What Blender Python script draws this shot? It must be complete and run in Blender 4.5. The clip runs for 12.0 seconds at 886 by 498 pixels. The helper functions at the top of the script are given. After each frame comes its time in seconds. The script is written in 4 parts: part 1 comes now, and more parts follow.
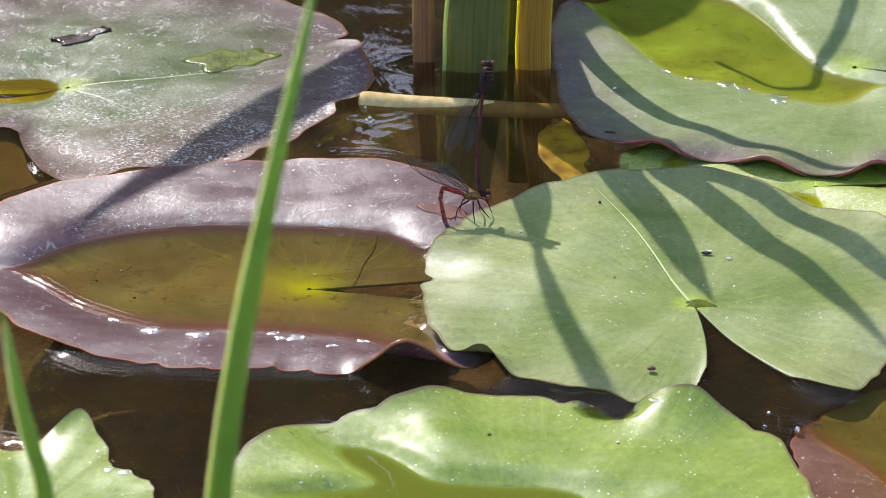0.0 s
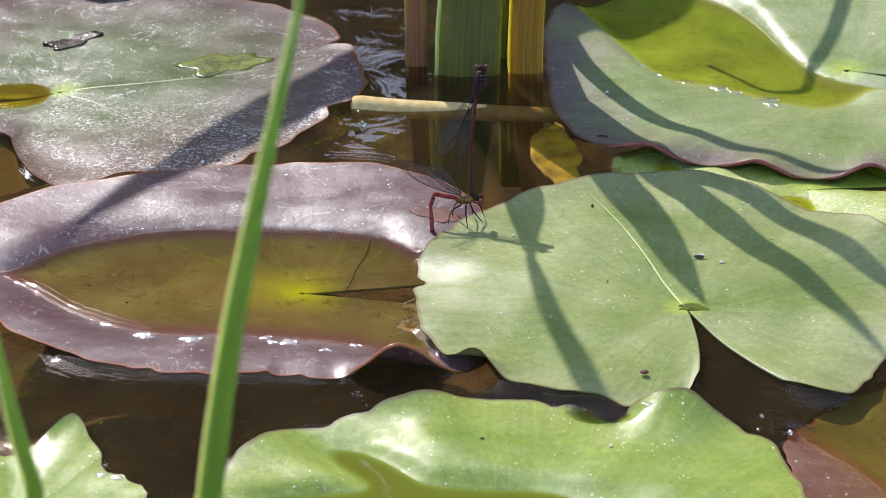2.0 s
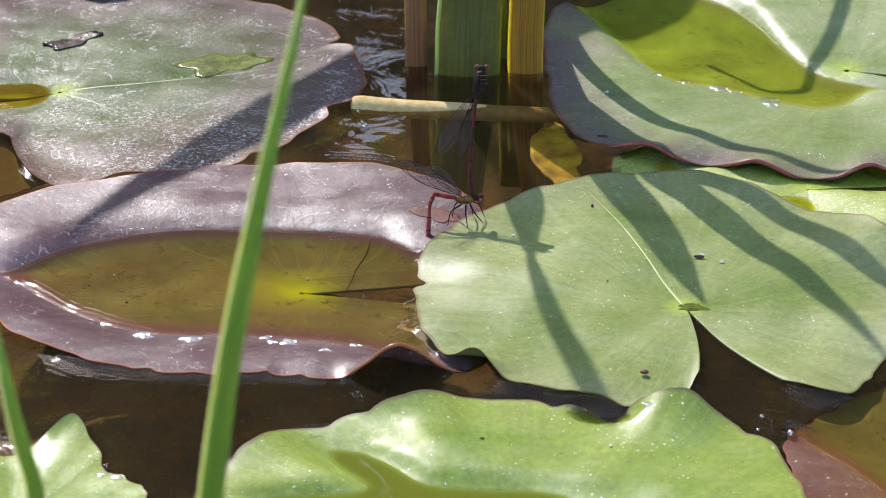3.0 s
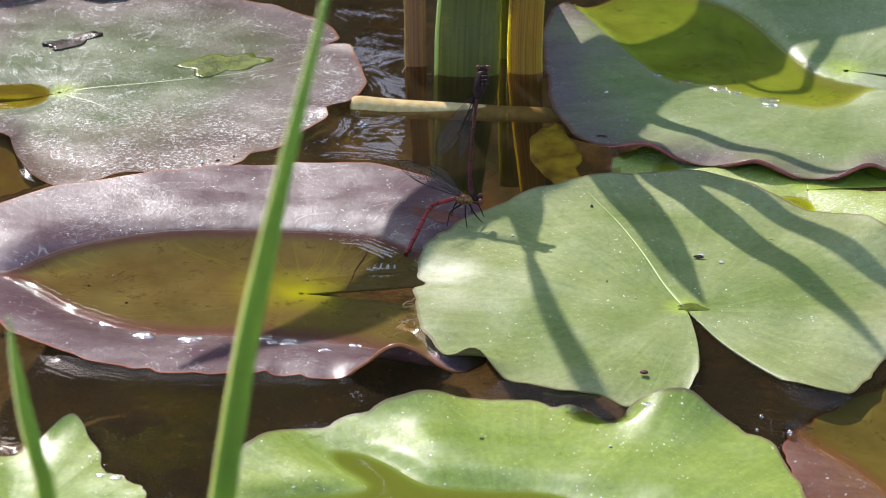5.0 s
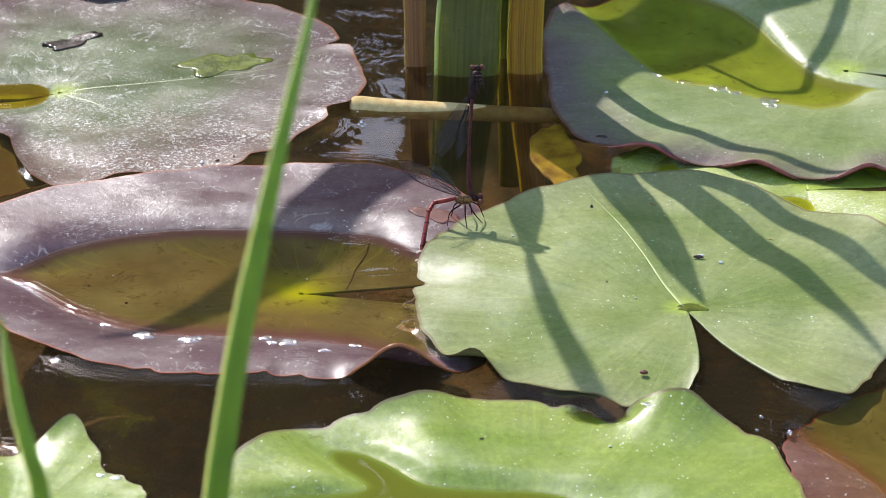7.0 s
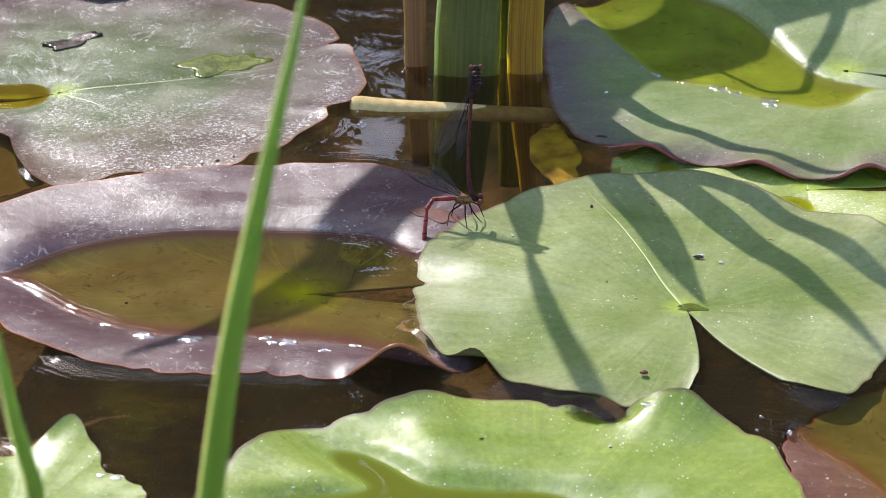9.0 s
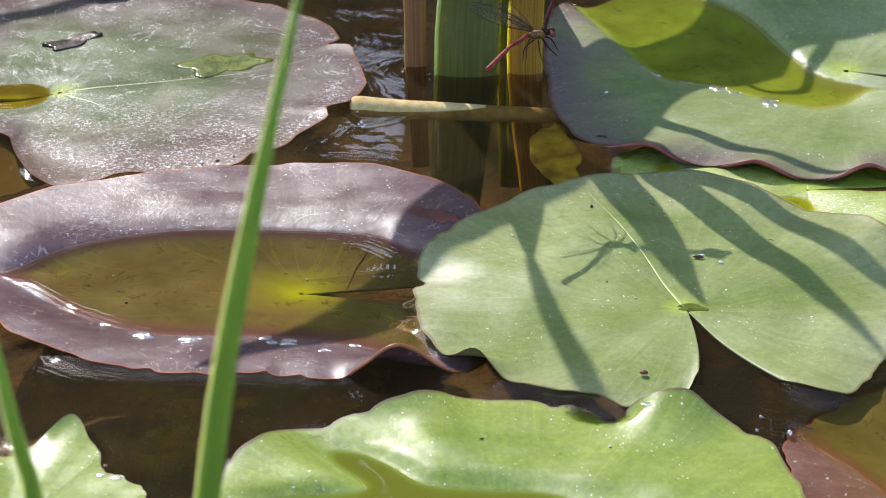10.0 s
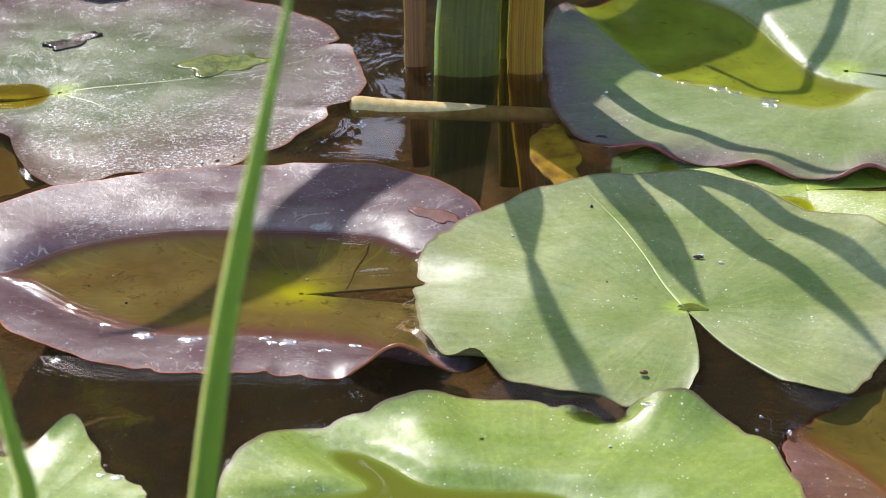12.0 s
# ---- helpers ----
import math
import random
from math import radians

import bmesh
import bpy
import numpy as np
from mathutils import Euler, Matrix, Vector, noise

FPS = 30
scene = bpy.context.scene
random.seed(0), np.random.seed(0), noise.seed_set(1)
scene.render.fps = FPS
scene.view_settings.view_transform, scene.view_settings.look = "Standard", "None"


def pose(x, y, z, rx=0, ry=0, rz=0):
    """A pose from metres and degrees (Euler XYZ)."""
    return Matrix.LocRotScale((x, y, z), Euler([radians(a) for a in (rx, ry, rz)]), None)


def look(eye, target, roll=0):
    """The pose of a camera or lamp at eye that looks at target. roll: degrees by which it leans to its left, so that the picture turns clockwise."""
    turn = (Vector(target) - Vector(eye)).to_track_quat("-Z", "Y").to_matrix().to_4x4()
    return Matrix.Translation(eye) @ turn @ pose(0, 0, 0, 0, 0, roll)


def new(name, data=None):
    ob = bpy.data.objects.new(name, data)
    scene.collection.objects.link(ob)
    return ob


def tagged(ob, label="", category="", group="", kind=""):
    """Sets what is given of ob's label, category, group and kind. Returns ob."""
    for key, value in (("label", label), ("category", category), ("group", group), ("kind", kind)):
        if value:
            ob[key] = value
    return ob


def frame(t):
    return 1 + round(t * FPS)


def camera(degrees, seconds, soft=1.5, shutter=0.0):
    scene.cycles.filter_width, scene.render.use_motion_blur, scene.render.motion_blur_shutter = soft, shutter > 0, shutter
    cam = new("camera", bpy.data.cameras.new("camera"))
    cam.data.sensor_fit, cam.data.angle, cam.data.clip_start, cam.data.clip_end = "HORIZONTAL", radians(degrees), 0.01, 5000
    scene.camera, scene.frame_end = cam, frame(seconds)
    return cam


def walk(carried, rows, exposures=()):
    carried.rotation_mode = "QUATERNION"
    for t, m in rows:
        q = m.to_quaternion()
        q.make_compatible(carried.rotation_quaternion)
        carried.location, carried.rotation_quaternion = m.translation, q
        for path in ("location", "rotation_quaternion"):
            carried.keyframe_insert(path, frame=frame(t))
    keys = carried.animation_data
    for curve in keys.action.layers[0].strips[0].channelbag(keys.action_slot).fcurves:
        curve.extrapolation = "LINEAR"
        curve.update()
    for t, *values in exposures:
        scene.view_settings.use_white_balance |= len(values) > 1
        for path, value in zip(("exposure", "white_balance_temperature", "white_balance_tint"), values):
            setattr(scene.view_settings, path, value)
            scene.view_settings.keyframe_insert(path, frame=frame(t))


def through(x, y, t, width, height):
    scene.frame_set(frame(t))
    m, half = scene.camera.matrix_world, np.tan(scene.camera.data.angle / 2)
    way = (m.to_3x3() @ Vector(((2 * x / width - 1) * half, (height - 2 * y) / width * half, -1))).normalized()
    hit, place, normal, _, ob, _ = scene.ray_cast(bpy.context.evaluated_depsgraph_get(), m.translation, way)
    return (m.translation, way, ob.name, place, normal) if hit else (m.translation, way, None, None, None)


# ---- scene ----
MM = 0.001
SUN = Vector((-0.48, 1.1, 1.0))          # towards the sun

# ---- camera: a small settling turn in the first second, then at rest ----
cam = camera(24, 12.0, soft=0.5)
EYE = (0, -0.4415, 0.2347)
cam.data.dof.use_dof, cam.data.dof.focus_distance, cam.data.dof.aperture_fstop = True, 0.5, 50.0


def aim(dx, dy):
    return look(EYE, (dx * MM, dy * MM, 0))


walk(cam, [(0.0, aim(-1.70, -2.05)), (0.3, aim(-1.62, -1.75)), (0.5, aim(-1.40, -1.35)), (0.8, aim(-0.52, -0.42)),
           (1.0, aim(-0.2, -0.05)), (1.5, aim(0, 0)), (3.0, aim(0.05, 0)), (6.0, aim(0.2, 0.15)), (12.0, aim(0.2, 0.2))],
     exposures=((0.0, 0.53, 6330, 15), (12.0, 0.53, 6330, 15)))

# ---- sky and sun ----
world = bpy.data.worlds.new("sky")
scene.world = world
world.use_nodes = True
sky = world.node_tree.nodes.new("ShaderNodeTexSky")
sky.sky_type = "NISHITA"
sky.sun_disc = False
sky.sun_elevation = math.atan2(SUN.z, math.hypot(SUN.x, SUN.y))
sky.sun_rotation = math.atan2(SUN.x, SUN.y)
world.node_tree.links.new(sky.outputs[0], world.node_tree.nodes["Background"].inputs[0])
world.node_tree.nodes["Background"].inputs[1].default_value = 0.27
lamp = bpy.data.lights.new("sun", "SUN")
lamp.energy, lamp.angle, lamp.color = 4.4, radians(0.53), (1.0, 0.96, 0.90)
new("sun", lamp).matrix_world = look(SUN * 5, (0, 0, 0))


# ---- materials ----
class Nodes:
    """A material and short ways to add nodes to it."""

    def __init__(self, name):
        self.m = bpy.data.materials.new(name)
        self.m.use_nodes = True
        self.t = self.m.node_tree
        self.bsdf = self.t.nodes["Principled BSDF"]
        self.coord = self.t.nodes.new("ShaderNodeTexCoord")

    def put(self, socket, value):
        if isinstance(value, bpy.types.NodeSocket):
            self.t.links.new(value, socket)
        else:
            socket.default_value = value

    def set(self, **values):
        for key, value in values.items():
            self.put(self.bsdf.inputs[key.replace("_", " ").title()], value)

    def mapped(self, scale=(1, 1, 1), source="Object", turn=0.0, shift=(0, 0, 0)):
        n = self.t.nodes.new("ShaderNodeMapping")
        self.t.links.new(self.coord.outputs[source], n.inputs[0])
        n.inputs["Location"].default_value = shift
        n.inputs["Rotation"].default_value = (0, 0, turn)
        n.inputs["Scale"].default_value = scale
        return n.outputs[0]

    def noise(self, scale, detail=4.0, rough=0.55, vector=None, distort=0.0):
        n = self.t.nodes.new("ShaderNodeTexNoise")
        n.inputs["Scale"].default_value, n.inputs["Detail"].default_value = scale, detail
        n.inputs["Roughness"].default_value, n.inputs["Distortion"].default_value = rough, distort
        self.put(n.inputs["Vector"], vector if vector else self.coord.outputs["Object"])
        return n.outputs["Fac"]

    def voronoi(self, scale, feature="F1", vector=None):
        n = self.t.nodes.new("ShaderNodeTexVoronoi")
        n.feature = feature
        n.inputs["Scale"].default_value = scale
        self.put(n.inputs["Vector"], vector if vector else self.coord.outputs["Object"])
        return n.outputs["Distance"]

    def ramp(self, fac, *stops):
        n = self.t.nodes.new("ShaderNodeValToRGB")
        while len(n.color_ramp.elements) < len(stops):
            n.color_ramp.elements.new(0.5)
        for e, (at, c) in zip(n.color_ramp.elements, stops):
            e.position = at
            e.color = (c, c, c, 1) if isinstance(c, (int, float)) else (*c, 1)
        self.put(n.inputs[0], fac)
        return n.outputs[0]

    def mix(self, fac, a, b, mode="MIX"):
        n = self.t.nodes.new("ShaderNodeMix")
        n.data_type, n.blend_type = "RGBA", mode
        self.put(n.inputs[0], fac)
        for i, v in ((6, a), (7, b)):
            self.put(n.inputs[i], (*v, 1) if isinstance(v, tuple) and len(v) == 3 else v)
        return n.outputs[2]

    def math(self, op, a, b=0.0):
        n = self.t.nodes.new("ShaderNodeMath")
        n.operation = op
        self.put(n.inputs[0], a), self.put(n.inputs[1], b)
        return n.outputs[0]

    def bump(self, height, strength, distance):
        n = self.t.nodes.new("ShaderNodeBump")
        n.inputs["Strength"].default_value, n.inputs["Distance"].default_value = strength, distance
        self.put(n.inputs["Height"], height)
        self.put(self.bsdf.inputs["Normal"], n.outputs[0])
        return n.outputs[0]


def lily_material(name, low, high, blush, blush_from, rough, specks, edge, wet, wet_hub, crust_at=0.62, gloss=1.0, crinkle=0.35, shallow=None, rust=0.0, lines=0.0, front=0.0):
    """Waxy lily leaf: radial veins by the leaf's own polar map, mottling, dust, red margin; no wax gloss where it lies under water."""
    n = Nodes(name)
    polar = n.coord.outputs["UV"]
    col = n.mix(n.ramp(n.noise(24, 5, 0.6), (0.32, 0), (0.66, 1)), low, high)
    reach = n.t.nodes.new("ShaderNodeSeparateXYZ")
    n.t.links.new(polar, reach.inputs[0])
    out = reach.outputs[1]
    level = n.t.nodes.new("ShaderNodeSeparateXYZ")
    n.t.links.new(n.coord.outputs["Object"], level.inputs[0])
    above = n.math("GREATER_THAN", level.outputs[2], -0.00012)
    # blush that comes in towards the margin, broken by noise
    far = n.math("ADD", out, n.math("MULTIPLY", n.math("SUBTRACT", n.noise(28, 4), 0.5), 0.7))
    far = n.ramp(far, (blush_from, 0), (min(1.0, blush_from + 0.45), 1))
    col = n.mix(far, col, blush)
    if front:       # withered brown towards one side
        brown = n.math("ADD", n.math("MULTIPLY", level.outputs[1], -14.0), n.math("MULTIPLY", n.math("SUBTRACT", n.noise(45, 4, 0.6), 0.5), 1.2))
        col = n.mix(n.ramp(brown, (0.2, 0), (0.65, 0.8)), col, (0.125, 0.075, 0.05))
    # veins
    veins = n.noise(1.0, 2, 0.5, n.mapped((26, 0.7, 1), "UV"))
    vein = n.ramp(veins, (0.485, 0), (0.5, 1), (0.515, 0))
    fine = n.noise(1.0, 3, 0.6, n.mapped((150, 3.0, 1), "UV"))
    col = n.mix(n.math("MULTIPLY", vein, 0.10), col, tuple(min(1, c * 1.9 + 0.03) for c in high))
    col = n.mix(n.math("MULTIPLY", n.ramp(fine, (0.42, 0), (0.7, 1)), 0.25), col, tuple(c * 0.7 for c in low))
    # paler, yellower hub
    col = n.mix(n.ramp(out, (0.0, 0.8), (0.10, 0.0)), col, (0.34, 0.42, 0.05))
    # dust and lime specks; on the purple leaf they also paint tiny glints
    dots = n.ramp(n.noise(1450, 2, 0.4), (0.70, 0), (0.735, 1))
    dots = n.math("MULTIPLY", dots, n.ramp(n.noise(110, 3), (0.55 - 0.12 * specks, 0.1), (0.66 - 0.12 * specks, 1)))
    streak = n.noise(1.0, 4, 0.65, n.mapped((850, 1050, 1), "Object", 0.5), 1.0)
    crust = n.math("MULTIPLY", n.ramp(streak, (0.52, 0), (0.62, 1)), n.ramp(n.math("ADD", n.noise(18, 4, 0.6), n.math("MULTIPLY", n.math("MAXIMUM", n.math("MULTIPLY", level.outputs[1], -1.0), 0.0), front)), (crust_at, 0), (crust_at + 0.2, 0.6)))
    wander = n.noise(55, 4, 0.65, None, 0.8)
    trail = n.math("MULTIPLY", n.ramp(wander, (0.488, 0), (0.5, 1), (0.512, 0)), n.ramp(n.noise(170, 3, 0.7), (0.45, 0), (0.6, lines)))
    crust = n.math("MULTIPLY", crust, n.ramp(n.noise(55, 4, 0.7), (0.42, 0.1), (0.6, 1)))
    dust = n.math("MAXIMUM", n.math("MAXIMUM", dots, crust), trail)
    col = n.mix(n.math("MULTIPLY", dust, above), col, (0.78, 0.77, 0.68))
    # the flooded part shows its own colour, free of wax
    drowned = n.mix(n.ramp(n.noise(60, 5, 0.6), (0.35, 0), (0.7, 1)), wet, tuple(c * 1.9 for c in wet))
    drowned = n.mix(n.math("MULTIPLY", vein, 0.12), drowned, wet_hub)
    drowned = n.mix(n.ramp(n.math("ADD", out, n.math("MULTIPLY", n.noise(90, 3), 0.1)), (0.05, 1.0), (0.14, 0.45), (0.30, 0.0)), drowned, wet_hub)
    drowned = n.mix(n.ramp(n.noise(240, 5, 0.75), (0.56, 0), (0.70, 0.6)), drowned, tuple(c * 0.35 for c in wet))
    drowned = n.mix(n.ramp(n.noise(38, 5, 0.65), (0.45, 0), (0.62, rust)), drowned, (0.16, 0.055, 0.018))
    fibre = n.math("MULTIPLY", n.ramp(n.noise(70, 4, 0.65, None, 0.5), (0.49, 0), (0.5, 1), (0.51, 0)), n.ramp(n.noise(120, 3), (0.48, 0), (0.6, 0.6)))
    drowned = n.mix(fibre, drowned, tuple(c * 0.3 for c in wet))
    if shallow:
        drowned = n.mix(n.ramp(n.math("ADD", n.math("MULTIPLY", level.outputs[2], 360.0), n.math("ADD", n.math("MULTIPLY", n.noise(70, 3), 0.3), 0.85)), (0.35, 0), (0.7, 0.85)), drowned, shallow)
    col = n.mix(above, drowned, col)
    grain = n.ramp(n.noise(650, 5, 0.8), (0.3, 0.76), (0.7, 1.22))
    col = n.mix(above, col, n.mix(1.0, col, grain, "MULTIPLY"))
    # red-brown margin
    rim = n.ramp(n.math("ADD", out, n.math("MULTIPLY", n.noise(160, 2), 0.012)), (0.992, 0), (1.0, 1))
    col = n.mix(rim, col, edge)
    n.set(base_color=col)
    bloom = n.math("MULTIPLY", n.ramp(n.noise(30, 4, 0.6), (0.35, 0), (0.65, 1)), 0.16)
    n.put(n.bsdf.inputs["Roughness"], n.math("ADD", bloom, n.math("ADD", n.math("MULTIPLY", n.noise(160, 5, 0.65), 0.2), rough - 0.14)))
    n.put(n.bsdf.inputs["Specular IOR Level"], n.math("MULTIPLY", above, n.math("MULTIPLY", n.math("ADD", n.noise(300, 4, 0.7), 0.25), n.ramp(n.noise(22, 4, 0.65, n.mapped((1, 2.2, 1))), (0.38, 0.25 * gloss), (0.63, 1.6 * gloss)))))
    relief = n.math("ADD", n.math("MULTIPLY", n.noise(75, 4, 0.55), 0.42), n.math("MULTIPLY", veins, 0.5))
    ribs = n.noise(1.0, 1, 0.4, n.mapped((9, 0.25, 1), "UV"))
    relief = n.math("ADD", relief, n.math("MULTIPLY", ribs, 0.9))
    relief = n.math("ADD", relief, n.math("MULTIPLY", n.noise(520, 5, 0.75), 0.40))
    n.bump(relief, crinkle, 0.0009)
    return n.m


def plant_material(name, low, high, stripe=160.0, rough=0.42, blotch=None, deep=0.75, shine=0.5, through=4.0):
    """Sword leaf or blade: fine stripes along its length (its map's u runs across)."""
    n = Nodes(name)
    stripes = n.noise(1.0, 3, 0.6, n.mapped((stripe / 4, 0.8, 1), "UV"))
    col = n.mix(n.ramp(stripes, (0.35, 0), (0.66, 1)), low, high)
    if blotch:
        col = n.mix(n.ramp(n.noise(55, 5, 0.65), (0.52, 0), (0.68, 1)), col, blotch)
    col = n.mix(n.ramp(n.noise(900, 3), (0.62, 0), (0.75, 0.5)), col, tuple(c * 0.5 for c in low))
    n.set(base_color=col, roughness=rough)
    n.put(n.bsdf.inputs["Specular IOR Level"], shine)
    n.put(n.bsdf.inputs["Subsurface Weight"], deep)
    n.put(n.bsdf.inputs["Subsurface Radius"], (1.0, 1.0, 0.35))
    n.put(n.bsdf.inputs["Subsurface Scale"], through * MM)
    n.bump(stripes, 0.5, 0.0005)
    return n.m


def plain_material(name, low, high, scale=600.0, rough=0.5, relief=0.0002, shine=0.5):
    n = Nodes(name)
    n.put(n.bsdf.inputs["Specular IOR Level"], shine)
    n.set(base_color=n.mix(n.ramp(n.noise(scale, 4), (0.35, 0), (0.65, 1)), low, high), roughness=rough)
    n.bump(n.noise(scale * 2, 3), 0.5, relief)
    return n.m


def water_material():
    n = Nodes("pond_water")
    t = n.t
    t.nodes.remove(n.bsdf)
    clear = t.nodes.new("ShaderNodeBsdfTransparent")
    depth = t.nodes.new("ShaderNodeAttribute")
    depth.attribute_name = "silt"
    t.links.new(n.ramp(depth.outputs["Fac"], (0.0, (0.97, 0.95, 0.92)), (0.04, (0.76, 0.68, 0.52)), (0.115, (0.66, 0.56, 0.40))), clear.inputs[0])
    gloss = t.nodes.new("ShaderNodeBsdfGlossy")
    gloss.inputs["Roughness"].default_value = 0.03
    fres = t.nodes.new("ShaderNodeLayerWeight")
    fres.inputs["Blend"].default_value = 0.5
    share = n.math("ADD", n.math("MULTIPLY", n.math("POWER", fres.outputs["Facing"], 5.0), 0.98), 0.02)
    rip = t.nodes.new("ShaderNodeBump")
    rip.inputs["Strength"].default_value, rip.inputs["Distance"].default_value = 0.10, 0.0006
    n.put(rip.inputs["Height"], n.noise(42, 2, 0.5, n.mapped((0.5, 1.2, 1))))
    shore = t.nodes.new("ShaderNodeAttribute")
    shore.attribute_name = "shore"
    away = shore.outputs["Fac"]
    train = n.math("SINE", n.math("ADD", n.math("MULTIPLY", away, 4.0), n.math("MULTIPLY", n.noise(60, 2, 0.5), 5.0)))
    fade = n.math("MULTIPLY", n.math("POWER", 0.75, away), n.ramp(n.noise(26, 3, 0.5), (0.38, 0.15), (0.6, 1)))
    fine = t.nodes.new("ShaderNodeBump")
    fine.inputs["Strength"].default_value, fine.inputs["Distance"].default_value = 1.0, 0.00006
    n.put(fine.inputs["Height"], n.math("MULTIPLY", train, fade))
    t.links.new(fine.outputs[0], rip.inputs["Normal"])
    t.links.new(rip.outputs[0], gloss.inputs["Normal"])
    t.links.new(rip.outputs[0], fres.inputs["Normal"])
    silt = t.nodes.new("ShaderNodeBsdfDiffuse")     # fine mud afloat in the water; over puddles also a painted sky haze
    mud = n.mix(n.ramp(n.noise(38, 5, 0.65, n.mapped((1, 0.7, 1))), (0.35, 0), (0.68, 1)), (0.075, 0.052, 0.028), (0.165, 0.115, 0.048))
    mud = n.mix(n.ramp(n.noise(90, 5, 0.7), (0.52, 0), (0.72, 0.8)), mud, (0.20, 0.10, 0.028))
    mud = n.mix(n.ramp(n.noise(620, 3, 0.6), (0.66, 0), (0.72, 0.5)), mud, (0.4, 0.34, 0.2))
    t.links.new(mud, silt.inputs[0])
    murky = t.nodes.new("ShaderNodeMixShader")
    place_of = t.nodes.new("ShaderNodeAttribute")
    place_of.attribute_name = "silt"
    t.links.new(place_of.outputs["Fac"], murky.inputs[0])
    t.links.new(clear.outputs[0], murky.inputs[1])
    t.links.new(silt.outputs[0], murky.inputs[2])
    both = t.nodes.new("ShaderNodeMixShader")
    for a, b in ((share, 0), (murky.outputs[0], 1), (gloss.outputs[0], 2)):
        t.links.new(a, both.inputs[b])
    t.links.new(both.outputs[0], t.nodes["Material Output"].inputs[0])
    return n.m


def wing_material():
    n = Nodes("wing_membrane")
    t = n.t
    t.nodes.remove(n.bsdf)
    clear = t.nodes.new("ShaderNodeBsdfTransparent")
    vein = t.nodes.new("ShaderNodeBsdfDiffuse")
    vein.inputs[0].default_value = (0.08, 0.065, 0.05, 1)
    gloss = t.nodes.new("ShaderNodeBsdfGlossy")
    gloss.inputs["Roughness"].default_value = 0.25
    cells = n.ramp(n.voronoi(1.0, "DISTANCE_TO_EDGE", n.mapped((8, 15, 1), "UV")), (0.012, 0.5), (0.035, 0.004))
    m1 = t.nodes.new("ShaderNodeMixShader")
    m2 = t.nodes.new("ShaderNodeMixShader")
    m2.inputs[0].default_value = 0.005
    for a, b in ((clear.outputs[0], m2.inputs[1]), (gloss.outputs[0], m2.inputs[2]), (cells, m1.inputs[0]),
                 (m2.outputs[0], m1.inputs[1]), (vein.outputs[0], m1.inputs[2]), (m1.outputs[0], t.nodes["Material Output"].inputs[0])):
        t.links.new(a, b)
    return n.m


def bead_material():
    n = Nodes("clear_water_bead")
    t = n.t
    t.nodes.remove(n.bsdf)
    clear = t.nodes.new("ShaderNodeBsdfTransparent")
    gloss = t.nodes.new("ShaderNodeBsdfGlossy")
    gloss.inputs["Roughness"].default_value = 0.24
    both = t.nodes.new("ShaderNodeMixShader")
    both.inputs[0].default_value = 0.3
    for a, b in ((clear.outputs[0], both.inputs[1]), (gloss.outputs[0], both.inputs[2]), (both.outputs[0], t.nodes["Material Output"].inputs[0])):
        t.links.new(a, b)
    return n.m


def bed_material():
    """Brown silt with rusty and olive patches and pale grit."""
    n = Nodes("pond_bed")
    col = n.mix(n.ramp(n.noise(22, 5, 0.6), (0.35, 0), (0.65, 1)), (0.055, 0.038, 0.020), (0.17, 0.115, 0.048))
    col = n.mix(n.ramp(n.noise(48, 5, 0.7), (0.52, 0), (0.7, 0.9)), col, (0.24, 0.12, 0.03))
    col = n.mix(n.ramp(n.noise(33, 4, 0.6, n.mapped((1, 1, 1), "Object", 0.0, (3, 1, 0))), (0.56, 0), (0.7, 0.8)), col, (0.09, 0.10, 0.02))
    col = n.mix(n.ramp(n.noise(420, 3, 0.6), (0.66, 0), (0.74, 0.6)), col, (0.34, 0.28, 0.16))
    n.set(base_color=col, roughness=0.95)
    n.bump(n.noise(140, 5, 0.7), 0.8, 0.004)
    return n.m


WATER = water_material()
BEAD = bead_material()
WING = wing_material()
OLIVE, LEAFY, GLOW = (0.135, 0.118, 0.052), (0.21, 0.31, 0.04), (0.34, 0.42, 0.012)
# extra white specks and trails: dust, and small shore glints put into the colour
PURPLE = lily_material("purple_lily_leaf", (0.068, 0.044, 0.036), (0.104, 0.068, 0.052), (0.082, 0.040, 0.044), 0.35, 0.35, 0.8, (0.2, 0.05, 0.02), OLIVE, (0.5, 0.55, 0.02), 0.57, 0.62, 0.3, (0.17, 0.085, 0.10), 0.2, 0.2)
BRONZE = lily_material("bronze_lily_leaf", (0.054, 0.075, 0.023), (0.085, 0.105, 0.035), (0.10, 0.060, 0.058), 0.46, 0.36, 0.6, (0.15, 0.05, 0.02), (0.40, 0.40, 0.015), GLOW, 0.5, 0.17, 0.45, (0.16, 0.12, 0.02), 0.3, 0.5, 5.0)
GREEN = lily_material("green_lily_leaf", (0.120, 0.166, 0.038), (0.238, 0.265, 0.088), (0.235, 0.245, 0.105), 0.7, 0.33, 0.45, (0.16, 0.13, 0.05), (0.15, 0.23, 0.025), LEAFY, 0.66, 0.54, 0.2, (0.19, 0.26, 0.05))
FRESH = lily_material("fresh_green_lily_leaf", (0.105, 0.170, 0.018), (0.245, 0.295, 0.06), (0.21, 0.255, 0.05), 0.75, 0.30, 0.7, (0.16, 0.13, 0.05), (0.15, 0.23, 0.025), LEAFY, 0.6, 0.56, 0.2, (0.19, 0.26, 0.05))
